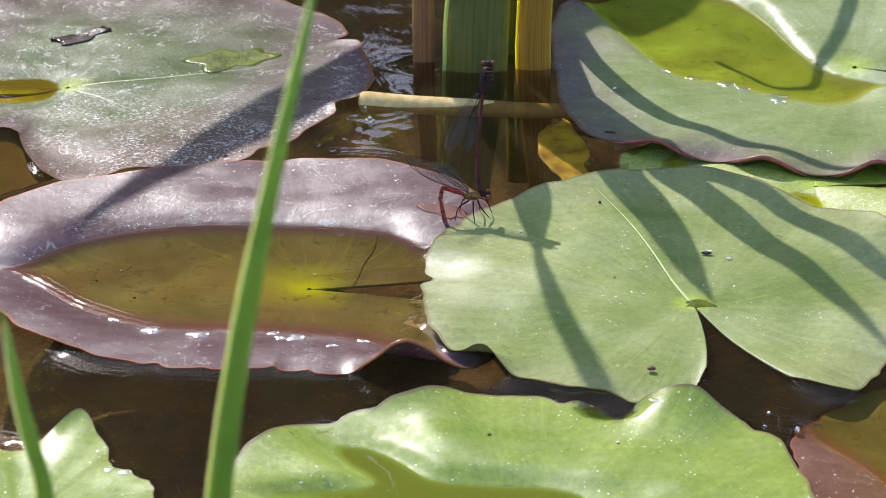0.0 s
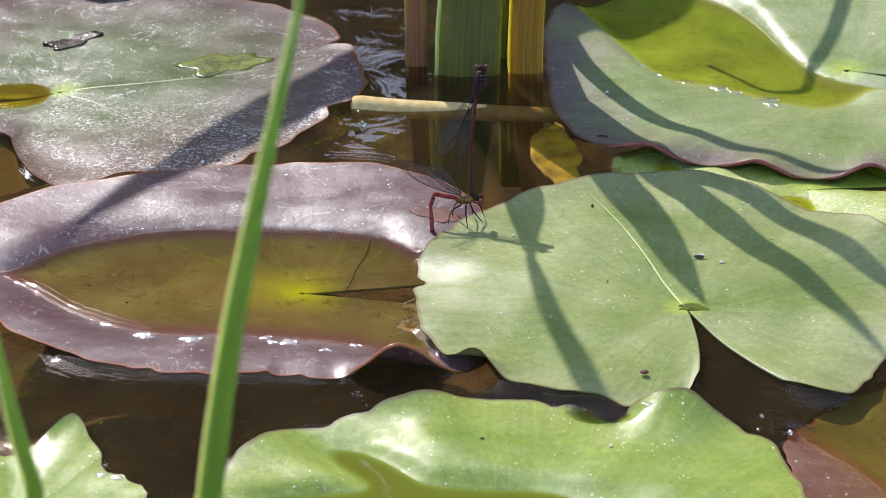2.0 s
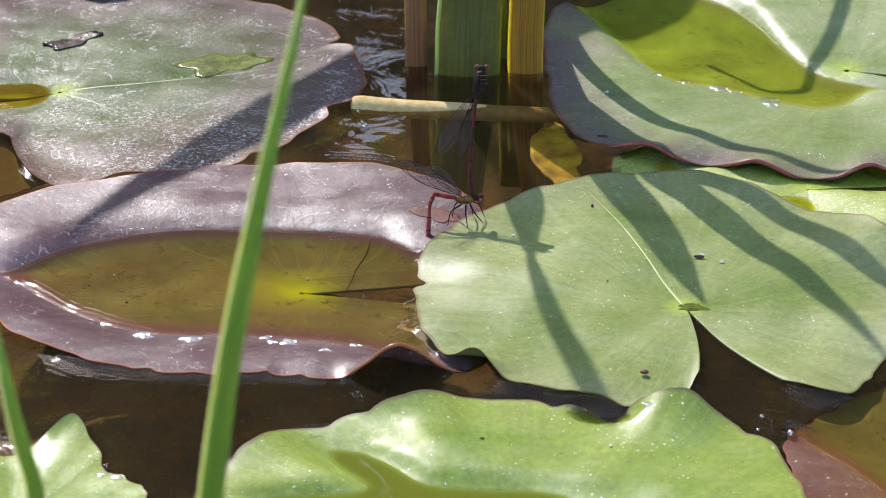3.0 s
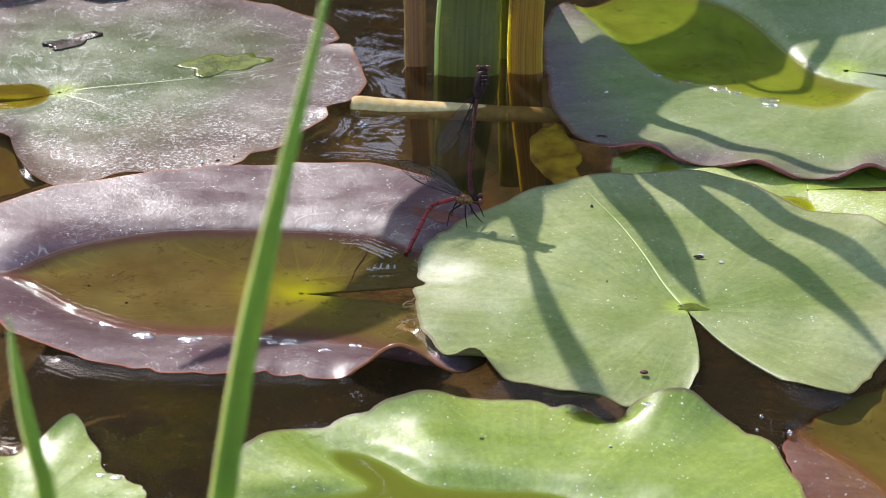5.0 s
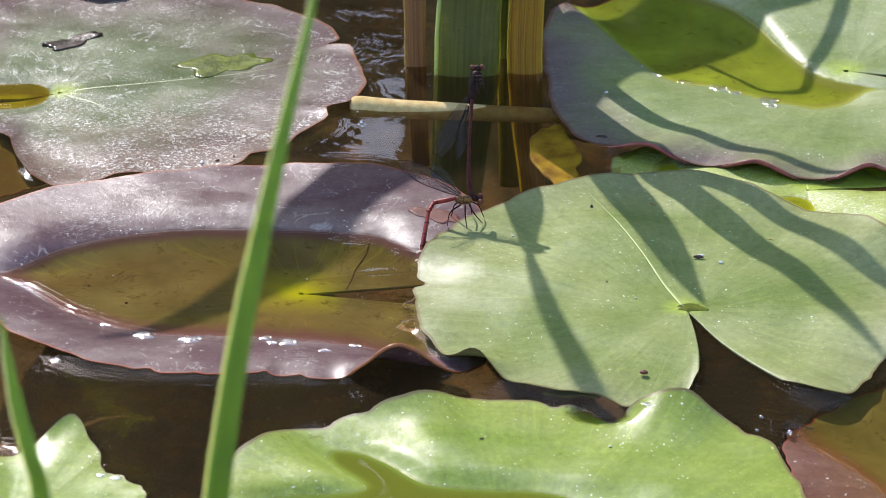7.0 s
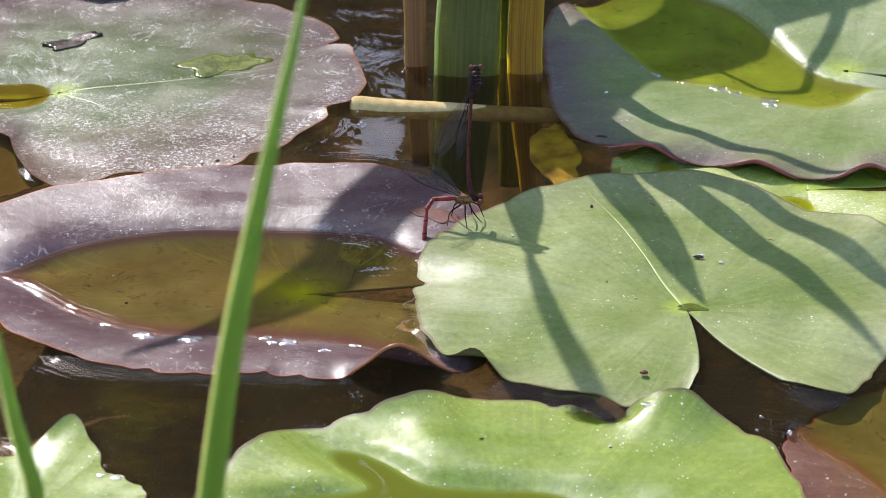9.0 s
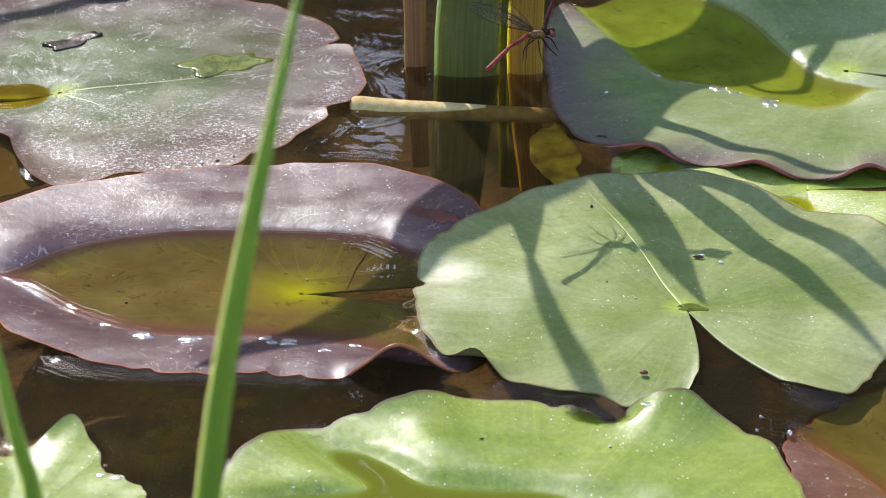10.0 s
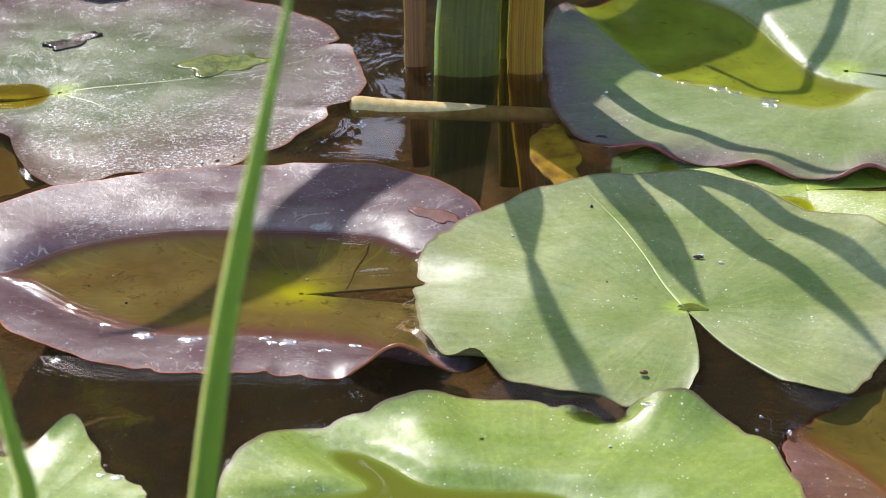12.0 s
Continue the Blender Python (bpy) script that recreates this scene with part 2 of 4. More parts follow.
GREEN_RED = lily_material("red_edged_lily_leaf", (0.145, 0.19, 0.055), (0.23, 0.26, 0.10), (0.14, 0.10, 0.085), 0.72, 0.40, 0.6, (0.13, 0.055, 0.035), LEAFY, (0.30, 0.38, 0.04), 0.62, 0.8, 0.12, (0.30, 0.34, 0.09), 0.15)
LIME = lily_material("light_lily_leaf", (0.19, 0.24, 0.02), (0.28, 0.33, 0.04), (0.23, 0.28, 0.025), 0.8, 0.4, 0.6, (0.15, 0.06, 0.02), (0.26, 0.32, 0.02), GLOW, 0.45)
RED = lily_material("red_lily_leaf", (0.11, 0.05, 0.022), (0.16, 0.085, 0.034), (0.12, 0.05, 0.03), 0.45, 0.4, 0.8, (0.2, 0.05, 0.03), (0.125, 0.115, 0.035), (0.2, 0.15, 0.03), 0.62, 0.35, 0.35, (0.19, 0.085, 0.04), 0.15)
LEAF_GREEN = plant_material("iris_leaf", (0.056, 0.063, 0.008), (0.106, 0.103, 0.015), 70, 0.42, (0.12, 0.115, 0.018), 0.9, 0.25, 6.0)
LEAF_YELLOW = plant_material("yellowed_leaf", (0.15, 0.068, 0.006), (0.36, 0.19, 0.014), 110, 0.5, (0.17, 0.085, 0.015), 1.0, 0.2, 6.0)
LEAF_BROWN = plant_material("dead_leaf", (0.12, 0.052, 0.022), (0.22, 0.105, 0.045), 90, 0.6, (0.1, 0.05, 0.03), 0.2, 0.2)
REED = plain_material("far_reeds", (0.04, 0.05, 0.015), (0.10, 0.09, 0.04), 30, 0.6)
GRASS = plant_material("grass_blade", (0.020, 0.072, 0.012), (0.032, 0.098, 0.018), 60, 0.45, None, 0.2, 0.4)
STRAW = plain_material("bleached_reed", (0.42, 0.28, 0.10), (0.58, 0.43, 0.19), 300, 0.8, 0.0004, 0.15)
STALK = plain_material("lily_stalk", (0.08, 0.09, 0.03), (0.13, 0.13, 0.05), 200, 0.5)
MUD = bed_material()
YELLOW = plain_material("sunken_yellow_leaf", (0.30, 0.19, 0.02), (0.9, 0.74, 0.06), 130, 0.6)
BLACK = plain_material("black_chitin", (0.010, 0.006, 0.005), (0.034, 0.014, 0.010), 900, 0.5, 0.0002, 0.08)
CRIMSON = plain_material("crimson_chitin", (0.13, 0.010, 0.008), (0.26, 0.025, 0.016), 500, 0.45, 0.0002, 0.3)
DARK_RED = plain_material("dark_red_chitin", (0.035, 0.006, 0.005), (0.085, 0.013, 0.009), 500, 0.5, 0.0002, 0.15)
THORAX = plain_material("banded_thorax", (0.025, 0.010, 0.007), (0.24, 0.11, 0.02), 1400, 0.5, 0.0002, 0.25)
EYE_RED = plain_material("red_eye", (0.06, 0.014, 0.01), (0.13, 0.04, 0.02), 700, 0.6, 0.0002, 0.2)
CRUMB = plain_material("pale_crumb", (0.45, 0.42, 0.36), (0.7, 0.68, 0.6), 900, 0.7)
DARK = plain_material("dark_debris", (0.025, 0.016, 0.012), (0.08, 0.05, 0.04), 700, 0.6, 0.0003, 0.2)


# ---- mesh helpers ----
def part(name, verts, faces, material, parent=None, label="", uvs=None, smooth=True):
    """One mesh object, under a thing if parent is given. uvs: one pair for each vertex."""
    me = bpy.data.meshes.new(name)
    me.from_pydata([tuple(v) for v in verts], [], faces)
    if uvs is not None:
        layer = me.uv_layers.new(name="map")
        idx = np.empty(len(me.loops), dtype=np.int32)
        me.loops.foreach_get("vertex_index", idx)
        layer.data.foreach_set("uv", np.asarray(uvs, dtype=np.float32)[idx].ravel())
    me.materials.append(material)
    if smooth:
        me.polygons.foreach_set("use_smooth", [True] * len(me.polygons))
    me.update()
    ob = new(name, me)
    if parent:
        ob.parent = parent
    if label:
        ob["label"] = label
    return ob


def spline(points, n):
    """n points along a smooth curve through the given ones."""
    p = np.asarray(points, float)
    s = np.linspace(0, len(p) - 1, n)
    q = np.vstack([2 * p[0] - p[1], p, 2 * p[-1] - p[-2]])
    i = np.minimum(s.astype(int), len(p) - 2)
    f = (s - i)[:, None]
    a, b, c, d = q[i], q[i + 1], q[i + 2], q[i + 3]
    return 0.5 * (2 * b + (c - a) * f + (2 * a - 5 * b + 4 * c - d) * f ** 2 + (3 * b - a - 3 * c + d) * f ** 3)


def sweep(points, widths, depths, n=40, ring=10, across=(1, 0, 0), twist=(0, 0)):
    """Verts, faces and map of a tapered body of oval section along a curve; across: its width's direction."""
    line = spline(points, n)
    k = np.linspace(0, 1, n)
    w = np.interp(k, np.linspace(0, 1, len(widths)), widths)
    d = np.interp(k, np.linspace(0, 1, len(depths)), depths)
    tw = np.radians(np.interp(k, np.linspace(0, 1, len(twist)), twist))
    verts, uvs, faces = [], [], []
    for i in range(n):
        t = line[min(i + 1, n - 1)] - line[max(i - 1, 0)]
        t /= np.linalg.norm(t)
        x = np.asarray(across, float)
        x = x - t * (x @ t)
        x /= np.linalg.norm(x)
        y = np.cross(t, x)
        x, y = x * math.cos(tw[i]) + y * math.sin(tw[i]), y * math.cos(tw[i]) - x * math.sin(tw[i])
        for j in range(ring):
            a = 2 * math.pi * j / ring
            verts.append(line[i] + x * (w[i] / 2 * math.cos(a)) + y * (d[i] / 2 * math.sin(a)))
            uvs.append((0.5 + 0.5 * math.cos(a), 4 * k[i]))
    for i in range(n - 1):
        for j in range(ring):
            b = (j + 1) % ring
            faces.append((i * ring + j, i * ring + b, (i + 1) * ring + b, (i + 1) * ring + j))
    faces.append(tuple(range(ring - 1, -1, -1)))
    faces.append(tuple(range((n - 1) * ring, n * ring)))
    return verts, faces, uvs


def mm(points):
    return [tuple(c * MM for c in p) for p in points]


def ball(centre, radii, rings=8, seg=12):
    verts, faces = [], []
    for i in range(rings + 1):
        a = math.pi * i / rings
        for j in range(seg):
            b = 2 * math.pi * j / seg
            verts.append((centre[0] + radii[0] * math.sin(a) * math.cos(b), centre[1] + radii[1] * math.sin(a) * math.sin(b),
                          centre[2] + radii[2] * math.cos(a)))
    for i in range(rings):
        for j in range(seg):
            c = (j + 1) % seg
            faces.append((i * seg + j, (i + 1) * seg + j, (i + 1) * seg + c, i * seg + c))
    return verts, faces


# ---- lily pads: outline by harmonics of the radius (mm), relief by bowls and lifted margins ----
def pad(c, harmonics, gap, base, bowls=(), lifts=(), wave=0.25, seed=0, nicks=(), level=0.6, hub=(0.0, 0.0)):
    """level: how high water stands on the leaf where it is flooded; hub: how far the hub lies off the middle."""
    return {"c": c, "h": harmonics, "gap": gap, "base": base, "bowls": bowls, "lifts": lifts, "wave": wave, "seed": seed, "nicks": nicks, "level": level, "hub": hub}


def pool(far_side, near_side, low, slope, steep):
    """A puddle between two smooth shores, each drawn through a few points, and the fall of the leaf from them."""
    return {"far": spline(far_side, 160), "near": spline(near_side, 160), "low": low, "slope": slope, "steep": steep}


PURPLE_POOL = pool([(-120, -13), (-104, -11.4), (-89, 2.3), (-67, 9.9), (-39, 10.5), (-17, 7.5), (-4.6, -0.7), (20, -5)],
                   [(-120, -13), (-104, -13.9), (-85, -30.7), (-66, -40.3), (-44, -41.8), (-23, -45.0), (-10, -50.1), (6, -56.5), (20, -60)], -3.2, 0.20, 0.6)
RED_POOL = pool([(55, 60), (150, 60)], [(60, -66), (70, -77), (75, -86), (82, -95), (89, -107), (98, -120), (110, -132)], -2.2, 0.2, 0.5)
BACK_POOL = pool([(38, 190), (60, 180), (88, 159), (101, 120.8), (107, 106), (120, 97.5), (130, 95)],
                 [(38, 165), (44, 150), (49, 136), (62, 104), (77, 96), (89, 88), (102, 82), (111, 84.5), (120, 94), (130, 95)], -4.0, 0.22, 0.35)


PADS = {
    "bronze": pad((-106.9, 92.1), (62.8, 21.1, 13.4, 0.3, -2.6, -1.6, -2.3, 1.9, 2.8, 0.3, 0, -0.7, -2.2, -0.2, 1.1, 0.5, 1.2, 1.1, -1.1, -0.1, -0.7),
                  (186, 4, 6), 1.6, [(-124, 91, 20, 12, 0, -1.3, 0.2, 1.5)],
                  [(0, 60, 1.9, 2), (180, 50, 1.6, 2), (-82, 40, -1.0, 3), (-66, 7, 2.0, 8), (-12, 5, 1.6, 14), (18, 4, 1.5, 14), (-96, 9, 2.4, 8)], 0.35, 1, [(20.5, 2.2, 6), (-13, 2.5, 4), (-38, 3, 2.5)]),
    "purple": pad((-34.3, -22.4), (58.2, -10.5, 12.6, 4.8, -4.4, -4.0, 0.1, -1.4, -2.0, 0.2, 0.2, -0.2, 0, 0.7, 0.1, 0.2, 0.4, 0.6, -0.3, 0.2, 0.1),
                  (6, 9, 10), 2.3, [PURPLE_POOL],
                  [(180, 45, 1.9, 3), (-57, 10, 10.0, 8), (-72, 6, -0.8, 8), (-100, 16, 0.5, 6), (32, 14, -1.1, 3), (64, 22, 1.1, 3)], 0.2, 2, [(-128, 2, 1.5), (-95, 1.6, 1.6), (-84, 1.4, 1.2), (64, 2, 1.0)], 0.65, (1.5, 5.8)),
    "green": pad((54.8, -33.8), (54.1, -4.4, 16.4, 2.8, 0.5, -0.1, -2.5, -1.2, -0.8, -1.6, 1.6, -0.6, 1.8, 1.1, -0.8, 0.4, -1.4, -0.3, -0.3, -0.2, 0.4),
                 (-75, 6, 15), 2.6, [], [(-162, 26, -1.4, 5), (164, 11, -0.8, 5), (-38, 20, -1.2, 3), (-152, 6, 6.5, 12), (38, 9, 3.0, 6), (106, 8, 1.6, 6), (176, 6, 1.2, 9), (-172, 5, -0.5, 12)], 0.65, 3, [(166, 1.6, 3.0), (150, 2, 0.8)]),
    "front": pad((15.2, -130.0), (56.7, -0.4, 8.2, 0.5, -0.5, -0.4, 2.7, -2.0, -0.6, 0.2, -0.3, -0.5, -0.4, 0.5, -0.6, 0.3, 0.3, -0.2, 0.2, 0, 0),
                 (-90, 8, 10), 1.5, [(-13, -95.5, 15, 5.0, -38, -0.4, 0.5, 1.7), (2, -107, 32, 7.5, 0, -0.4, 0.6, 1.6), (-26, -104.5, 12, 2.2, 4, -0.4, 0.4, 1.7), (33, -74.5, 7.5, 4.2, -4, -1.6, 0.4, 1.2)],
                 [(-90, 75, 2.6, 1), (112, 9, 3.6, 9), (59, 7, 5.0, 7), (94, 8, -0.5, 7), (139, 7, 1.0, 9)], 0.6, 4, [(128, 2, 1.8), (120, 1.6, 1.0), (82, 1.5, 1.2), (70, 2, 1.6), (45, 1.6, 1.5)], 0.4),
    "back": pad((115.1, 106.1), (78.8, -11.0, 9.6, -0.5, 3.2, -1.0, -0.4, -1.5, -0.1, 1.3, -0.4, -1.3, 0.3, 0.7, -0.1, -0.6, -0.2, -0.4, 0.2, 0.5, 0),
                (-20, 3, 6), 1.8, [BACK_POOL],
                [(32, 50, 15.0, 2.0), (85, 35, 6.0, 1.8), (-137, 4.5, 3.4, 10), (-117, 5.5, 3.8, 9), (-127, 4, -0.7, 9), (-107, 4, -0.7, 9), (-96, 5, 3.4, 9)], 0.3, 5, (), 0.95),
    "red": pad((104.1, -101.2), (39.3, -0.8, 3.0, -4.5, 3.8, -0.1, 0.4, -0.7, -1.3, 0.3, 0.3, 0, 0.2, 0.3, 0.3, 0, 0.1, 0, 0, 0, 0.1),
               (-40, 8, 10), 1.2, [RED_POOL], [], 0.3, 6, (), 0.8),
    "corner": pad((-81.5, -119.9), (30.5, -2.2, 2.3, -0.7, -2.0, -0.6, -0.2, 0, -0.7, 0.7, 0.1, -0.2, 0.9, -0.5, 0, -0.1, -0.5, 0.4, -0.2, 0.3, 0.3),
                  (-90, 8, 10), 4.4, [], [(83, 75, -3.0, 1), (83, 7, 2.4, 10), (110, 9, -1.0, 9)], 0.3, 7, [(82, 4.5, -4.5), (98, 6, 2.0), (62, 8, 2.0)]),
    "sunken": pad((-127, 52), (24, 2, -3, 2, 1), (150, 8, 10), -1.6, [], [], 0.5, 9),
    "far": pad((-103, 186), (24, 2, 1, -2, 1), (90, 8, 10), 3.0, [], [(-90, 30, 2.0, 5)], 0.3, 10),
    "light": pad((92.5, 31.2), (38.5, -1.1, 0.2, 7.1, -2.1, -1.2, 1.5, 0, -0.8, 0, 0.9, -0.2, -0.6, 0.4, 0.1, -0.3, 0.3, 0.1, -0.1, 0, -0.1),
                 (0, 4, 6), 0.55, [], [], 0.9, 8),
}


def smooth(x):
    x = np.clip(x, 0, 1)
    return x * x * (3 - 2 * x)


def pad_radius(p, th):
    h = p["h"]
    r = np.full_like(th, h[0])
    for k in range(1, len(h) // 2 + 1):
        r = r + h[2 * k - 1] * np.cos(k * th) + h[2 * k] * np.sin(k * th)
    s = p["seed"]
    for a, w, deep in p["nicks"]:
        d = (th - math.radians(a) + math.pi) % (2 * math.pi) - math.pi
        r = r - deep * np.exp(-(d / math.radians(w)) ** 2)
    return r + 0.25 * np.sin(23 * th + s) + 0.18 * np.sin(37 * th + 2.1 * s) + 0.12 * np.sin(61 * th + s)


def pad_height(p, th, rho, x, y):
    """Top of the leaf above the water, in mm."""
    s = p["seed"]
    z = p["base"] + p["wave"] * (np.sin(0.11 * x + s) * np.cos(0.13 * y + 2 * s) + 0.3 * np.sin(0.27 * x + 0.1 * y + 2 * s) * np.cos(0.23 * y - 0.08 * x + s) + 0.7 * rho ** 3 * np.sin(9 * th + s) + 0.5 * rho ** 8 * np.sin(21 * th + 3 * s))
    for a, w, h, power in p["lifts"]:
        d = (th - math.radians(a) + math.pi) % (2 * math.pi) - math.pi
        z = z + h * np.exp(-(d / math.radians(w)) ** 2) * rho ** power
    for bowl in p["bowls"]:
        if isinstance(bowl, dict):
            back, front = np.interp(x, bowl["far"][:, 0], bowl["far"][:, 1]) - y, y - np.interp(x, bowl["near"][:, 0], bowl["near"][:, 1])
            d = np.where(back * bowl["steep"] < front * bowl["slope"], back * bowl["steep"], front * bowl["slope"])
            d = d + 0.06 * np.sin(0.8 * x + 0.4 * y) + 0.04 * np.sin(1.9 * x - 0.5 * y + 1)
            z = np.where(d > 0, bowl["low"] * np.tanh(d / -bowl["low"]), z * np.tanh(-np.minimum(back, front) * 0.11))
            continue
        cx, cy, a, b, turn, low, e0, e1 = bowl
        c, sn = math.cos(math.radians(turn)), math.sin(math.radians(turn))
        u, v = (x - cx) * c + (y - cy) * sn, (y - cy) * c - (x - cx) * sn
        if isinstance(b, tuple):        # lens with pointed ends, its two sides unlike
            e = np.abs(v) / np.where(v > 0, b[0], b[1]) + (u / a) ** 2
        else:
            e = np.sqrt((u / a) ** 2 + (v / b) ** 2)
        e = e + 0.03 * np.sin(0.35 * x + s) + 0.02 * np.sin(0.5 * y) + 0.004 * np.sin(1.3 * x + 0.9 * y + s)
        f = smooth((e1 - e) / (e1 - e0))
        z = z * (1 - f) + low * f
    return z


def gap_half(p, rho):
    return np.radians(p["gap"][1] + (p["gap"][2] - p["gap"][1]) * rho)


def build_pad(key, material, label):
    p = PADS[key]
    na, nr = 260, 46
    verts, uvs, faces = [], [], []
    rho = np.linspace(0.004, 1.0, nr) ** 0.85
    k = np.linspace(0, 1, na)
    rr, kk = np.meshgrid(rho, k, indexing="ij")
    half = gap_half(p, rr)
    th = math.radians(p["gap"][0]) + half + kk * (2 * math.pi - 2 * half)
    # the lobes' inner corners are rounded off
    near = np.minimum(kk, 1 - kk) * 2 * math.pi
    r = rr * pad_radius(p, th) * (1 - 0.10 * np.exp(-(near / 0.10) ** 2) * rr ** 3)
    x, y = p["c"][0] + r * np.cos(th) + p["hub"][0] * (1 - rr), p["c"][1] + r * np.sin(th) + p["hub"][1] * (1 - rr)
    z = pad_height(p, th, rr, x, y)
    thick = 0.5 - 0.3 * rr ** 4
    for side in (0, 1):
        zz = z - side * thick
        ox, oy = (x, y)
        verts += list(zip((ox.ravel() - p["c"][0]) * MM, (oy.ravel() - p["c"][1]) * MM, zz.ravel() * MM))
        uvs += list(zip(kk.ravel(), rr.ravel()))
    n = na * nr
    for i in range(nr - 1):
        for j in range(na - 1):
            a, b, c, d = i * na + j, (i + 1) * na + j, (i + 1) * na + j + 1, i * na + j + 1
            faces.append((a, b, c, d))
            faces.append((n + d, n + c, n + b, n + a))
    first = len(verts)          # the cut edge has corners of its own, so that it stays crisp
    for side in (0, 1):
        verts += verts[side * n + (nr - 1) * na:side * n + nr * na]
        uvs += uvs[side * n + (nr - 1) * na:side * n + nr * na]
    for j in range(na - 1):
        a, b = first + j, first + na + j
        faces.append((a, b, b + 1, a + 1))
    for i in range(nr - 1):
        a, b = i * na, (i + 1) * na
        faces.append((a, n + a, n + b, b))
        a, b = a + na - 1, b + na - 1
        faces.append((a, b, n + b, n + a))
    leaf = part("lily_pad", verts, faces, material, None, "", uvs)
    leaf.location = (p["c"][0] * MM, p["c"][1] * MM, 0)
    tagged(leaf, label, "lily pad", "floating lily pads")
    zc = float(pad_height(p, np.array([0.0]), np.array([0.0]), np.array([p["c"][0]]), np.array([p["c"][1]]))[0])
    v, f, u = sweep(mm([(0, 0, zc - 1.4), (0, 3, zc - 8), (2, 12, -18), (4, 24, -30)]), [1.6 * MM, 2.6 * MM, 2 * MM], [1.6 * MM, 2.6 * MM, 2 * MM], 16, 8)
    part("stalk", v, f, STALK, leaf, "submerged olive stalk")
    return leaf


# ---- water: one sheet, a capillary surface that meets every leaf and stem ----
POND = 1.5          # mm
STEP = 0.5


def distance_from(mask, reach):
    far = np.where(mask, 0.0, 99.0)
    for _ in range(reach):
        q = np.pad(far, 1, mode="edge")
        far = np.minimum(far, np.minimum.reduce([q[:-2, 1:-1], q[2:, 1:-1], q[1:-1, :-2], q[1:-1, 2:]]) + STEP)
        far = np.minimum(far, np.minimum.reduce([q[:-2, :-2], q[2:, 2:], q[2:, :-2], q[:-2, 2:]]) + STEP * 1.414)
    return far


def build_water():
    x0, x1, y0, y1 = -160.0, 160.0, -125.0, 195.0
    x, y = np.meshgrid(np.arange(x0, x1 + STEP / 2, STEP), np.arange(y0, y1 + STEP / 2, STEP))
    held, puddle = np.zeros(x.shape, bool), np.zeros(x.shape, bool)
    at, level = np.full(x.shape, -9.0), np.full(x.shape, POND)
    for p in PADS.values():
        dx, dy = x - p["c"][0], y - p["c"][1]
        th = np.arctan2(dy, dx)
        rho = np.hypot(dx, dy) / pad_radius(p, th)
        from_hub = np.arctan2(dy - p["hub"][1] * (1 - np.minimum(rho, 1)), dx - p["hub"][0] * (1 - np.minimum(rho, 1)))
        d = np.abs((from_hub - math.radians(p["gap"][0]) + math.pi) % (2 * math.pi) - math.pi)
        on = (rho < 1) & (d > gap_half(p, rho))
        top = pad_height(p, th, np.minimum(rho, 1), x, y)
        wet = on & (top <= 0)
        dry = on & (top > 0) & (top < 3.4)
        at = np.where(dry, np.maximum(at, np.minimum(top, 2.9) - np.where(rho > 0.94, 0.1, 0.22) + 0.12 * (top < 0.6)), at)
        held |= dry
        if p["base"] > 0:
            puddle |= wet & (rho < 0.96)
            level = np.where(wet, p["level"], level)
    leafy = held.copy()
    round_stems = np.zeros(x.shape)
    for cx, cy, a, b in STANDING:
        # rings that run out from the stem
        d = np.maximum(np.hypot((x - cx) / a, (y - cy) / b) - 1, 0) * 0.5 * (a + b)
        d = np.minimum(d, np.hypot(np.maximum(np.abs(x - cx) - a, 0), np.maximum(np.abs(y - cy) - b, 0)) + 0.6)
        round_stems += 0.05 * np.sin(1.7 * d + 0.4) * np.exp(-d / 4.0)
        stem = ((x - cx) / a) ** 2 + ((y - cy) / b) ** 2 < 1
        held |= stem
        at = np.where(stem, POND + 1.5, at)
    # height under surface tension: curvature in step with the height above the level, leaf rims holding it
    k = STEP ** 2 / (4 * np.where(puddle, 3.4, 2.7) ** 2)
    z = np.where(held, at, level)
    for _ in range(220):
        q = np.pad(z, 1, mode="edge")
        z = np.where(held, at, (0.25 * (q[:-2, 1:-1] + q[2:, 1:-1] + q[1:-1, :-2] + q[1:-1, 2:]) + k * level) / (1 + k))
    shore = distance_from(held, 30)
    free = ~held & ~puddle
    uneven = 0.5 * np.sin(0.83 * x + 0.3 * y) + 0.4 * np.sin(1.37 * x - 0.7 * y + 1) + 0.3 * np.sin(2.1 * x + 0.9 * y + 2)
    lively = 0.35 + 0.65 * smooth(0.5 + 0.6 * np.sin(0.09 * x + 0.6) * np.cos(0.075 * y - 0.4) + 0.4 * np.sin(0.05 * x - 0.11 * y))
    for _ in range(8):
        q = np.pad(shore, 1, mode="edge")
        shore = (q[:-2, 1:-1] + q[2:, 1:-1] + q[1:-1, :-2] + q[1:-1, 2:] + 2 * shore) / 6
    z += np.where(free, 0.045 * lively * np.sin(2.2 * shore + 0.5 * uneven) * np.exp(-shore / 5.0) * smooth((shore - 0.8) / 2), 0)
    z += np.where(held, 0, np.where(puddle, 0.10, 1.0) * (0.03 * np.sin(0.22 * y + 0.05 * x) + 0.02 * np.sin(0.31 * y - 0.12 * x + 1) + 0.006 * np.sin(0.9 * y + 0.35 * x + uneven)) * smooth(shore / 6))
    z += np.where(free, round_stems * smooth((shore - 0.5) / 2), 0)
    edge = np.minimum.reduce([x - x0, x1 - x, y - y0, y1 - y])
    z = POND + (z - POND) * smooth(edge / 6)
    ny, nx = x.shape
    verts = np.stack([x, y, z], -1).reshape(-1, 3) * MM
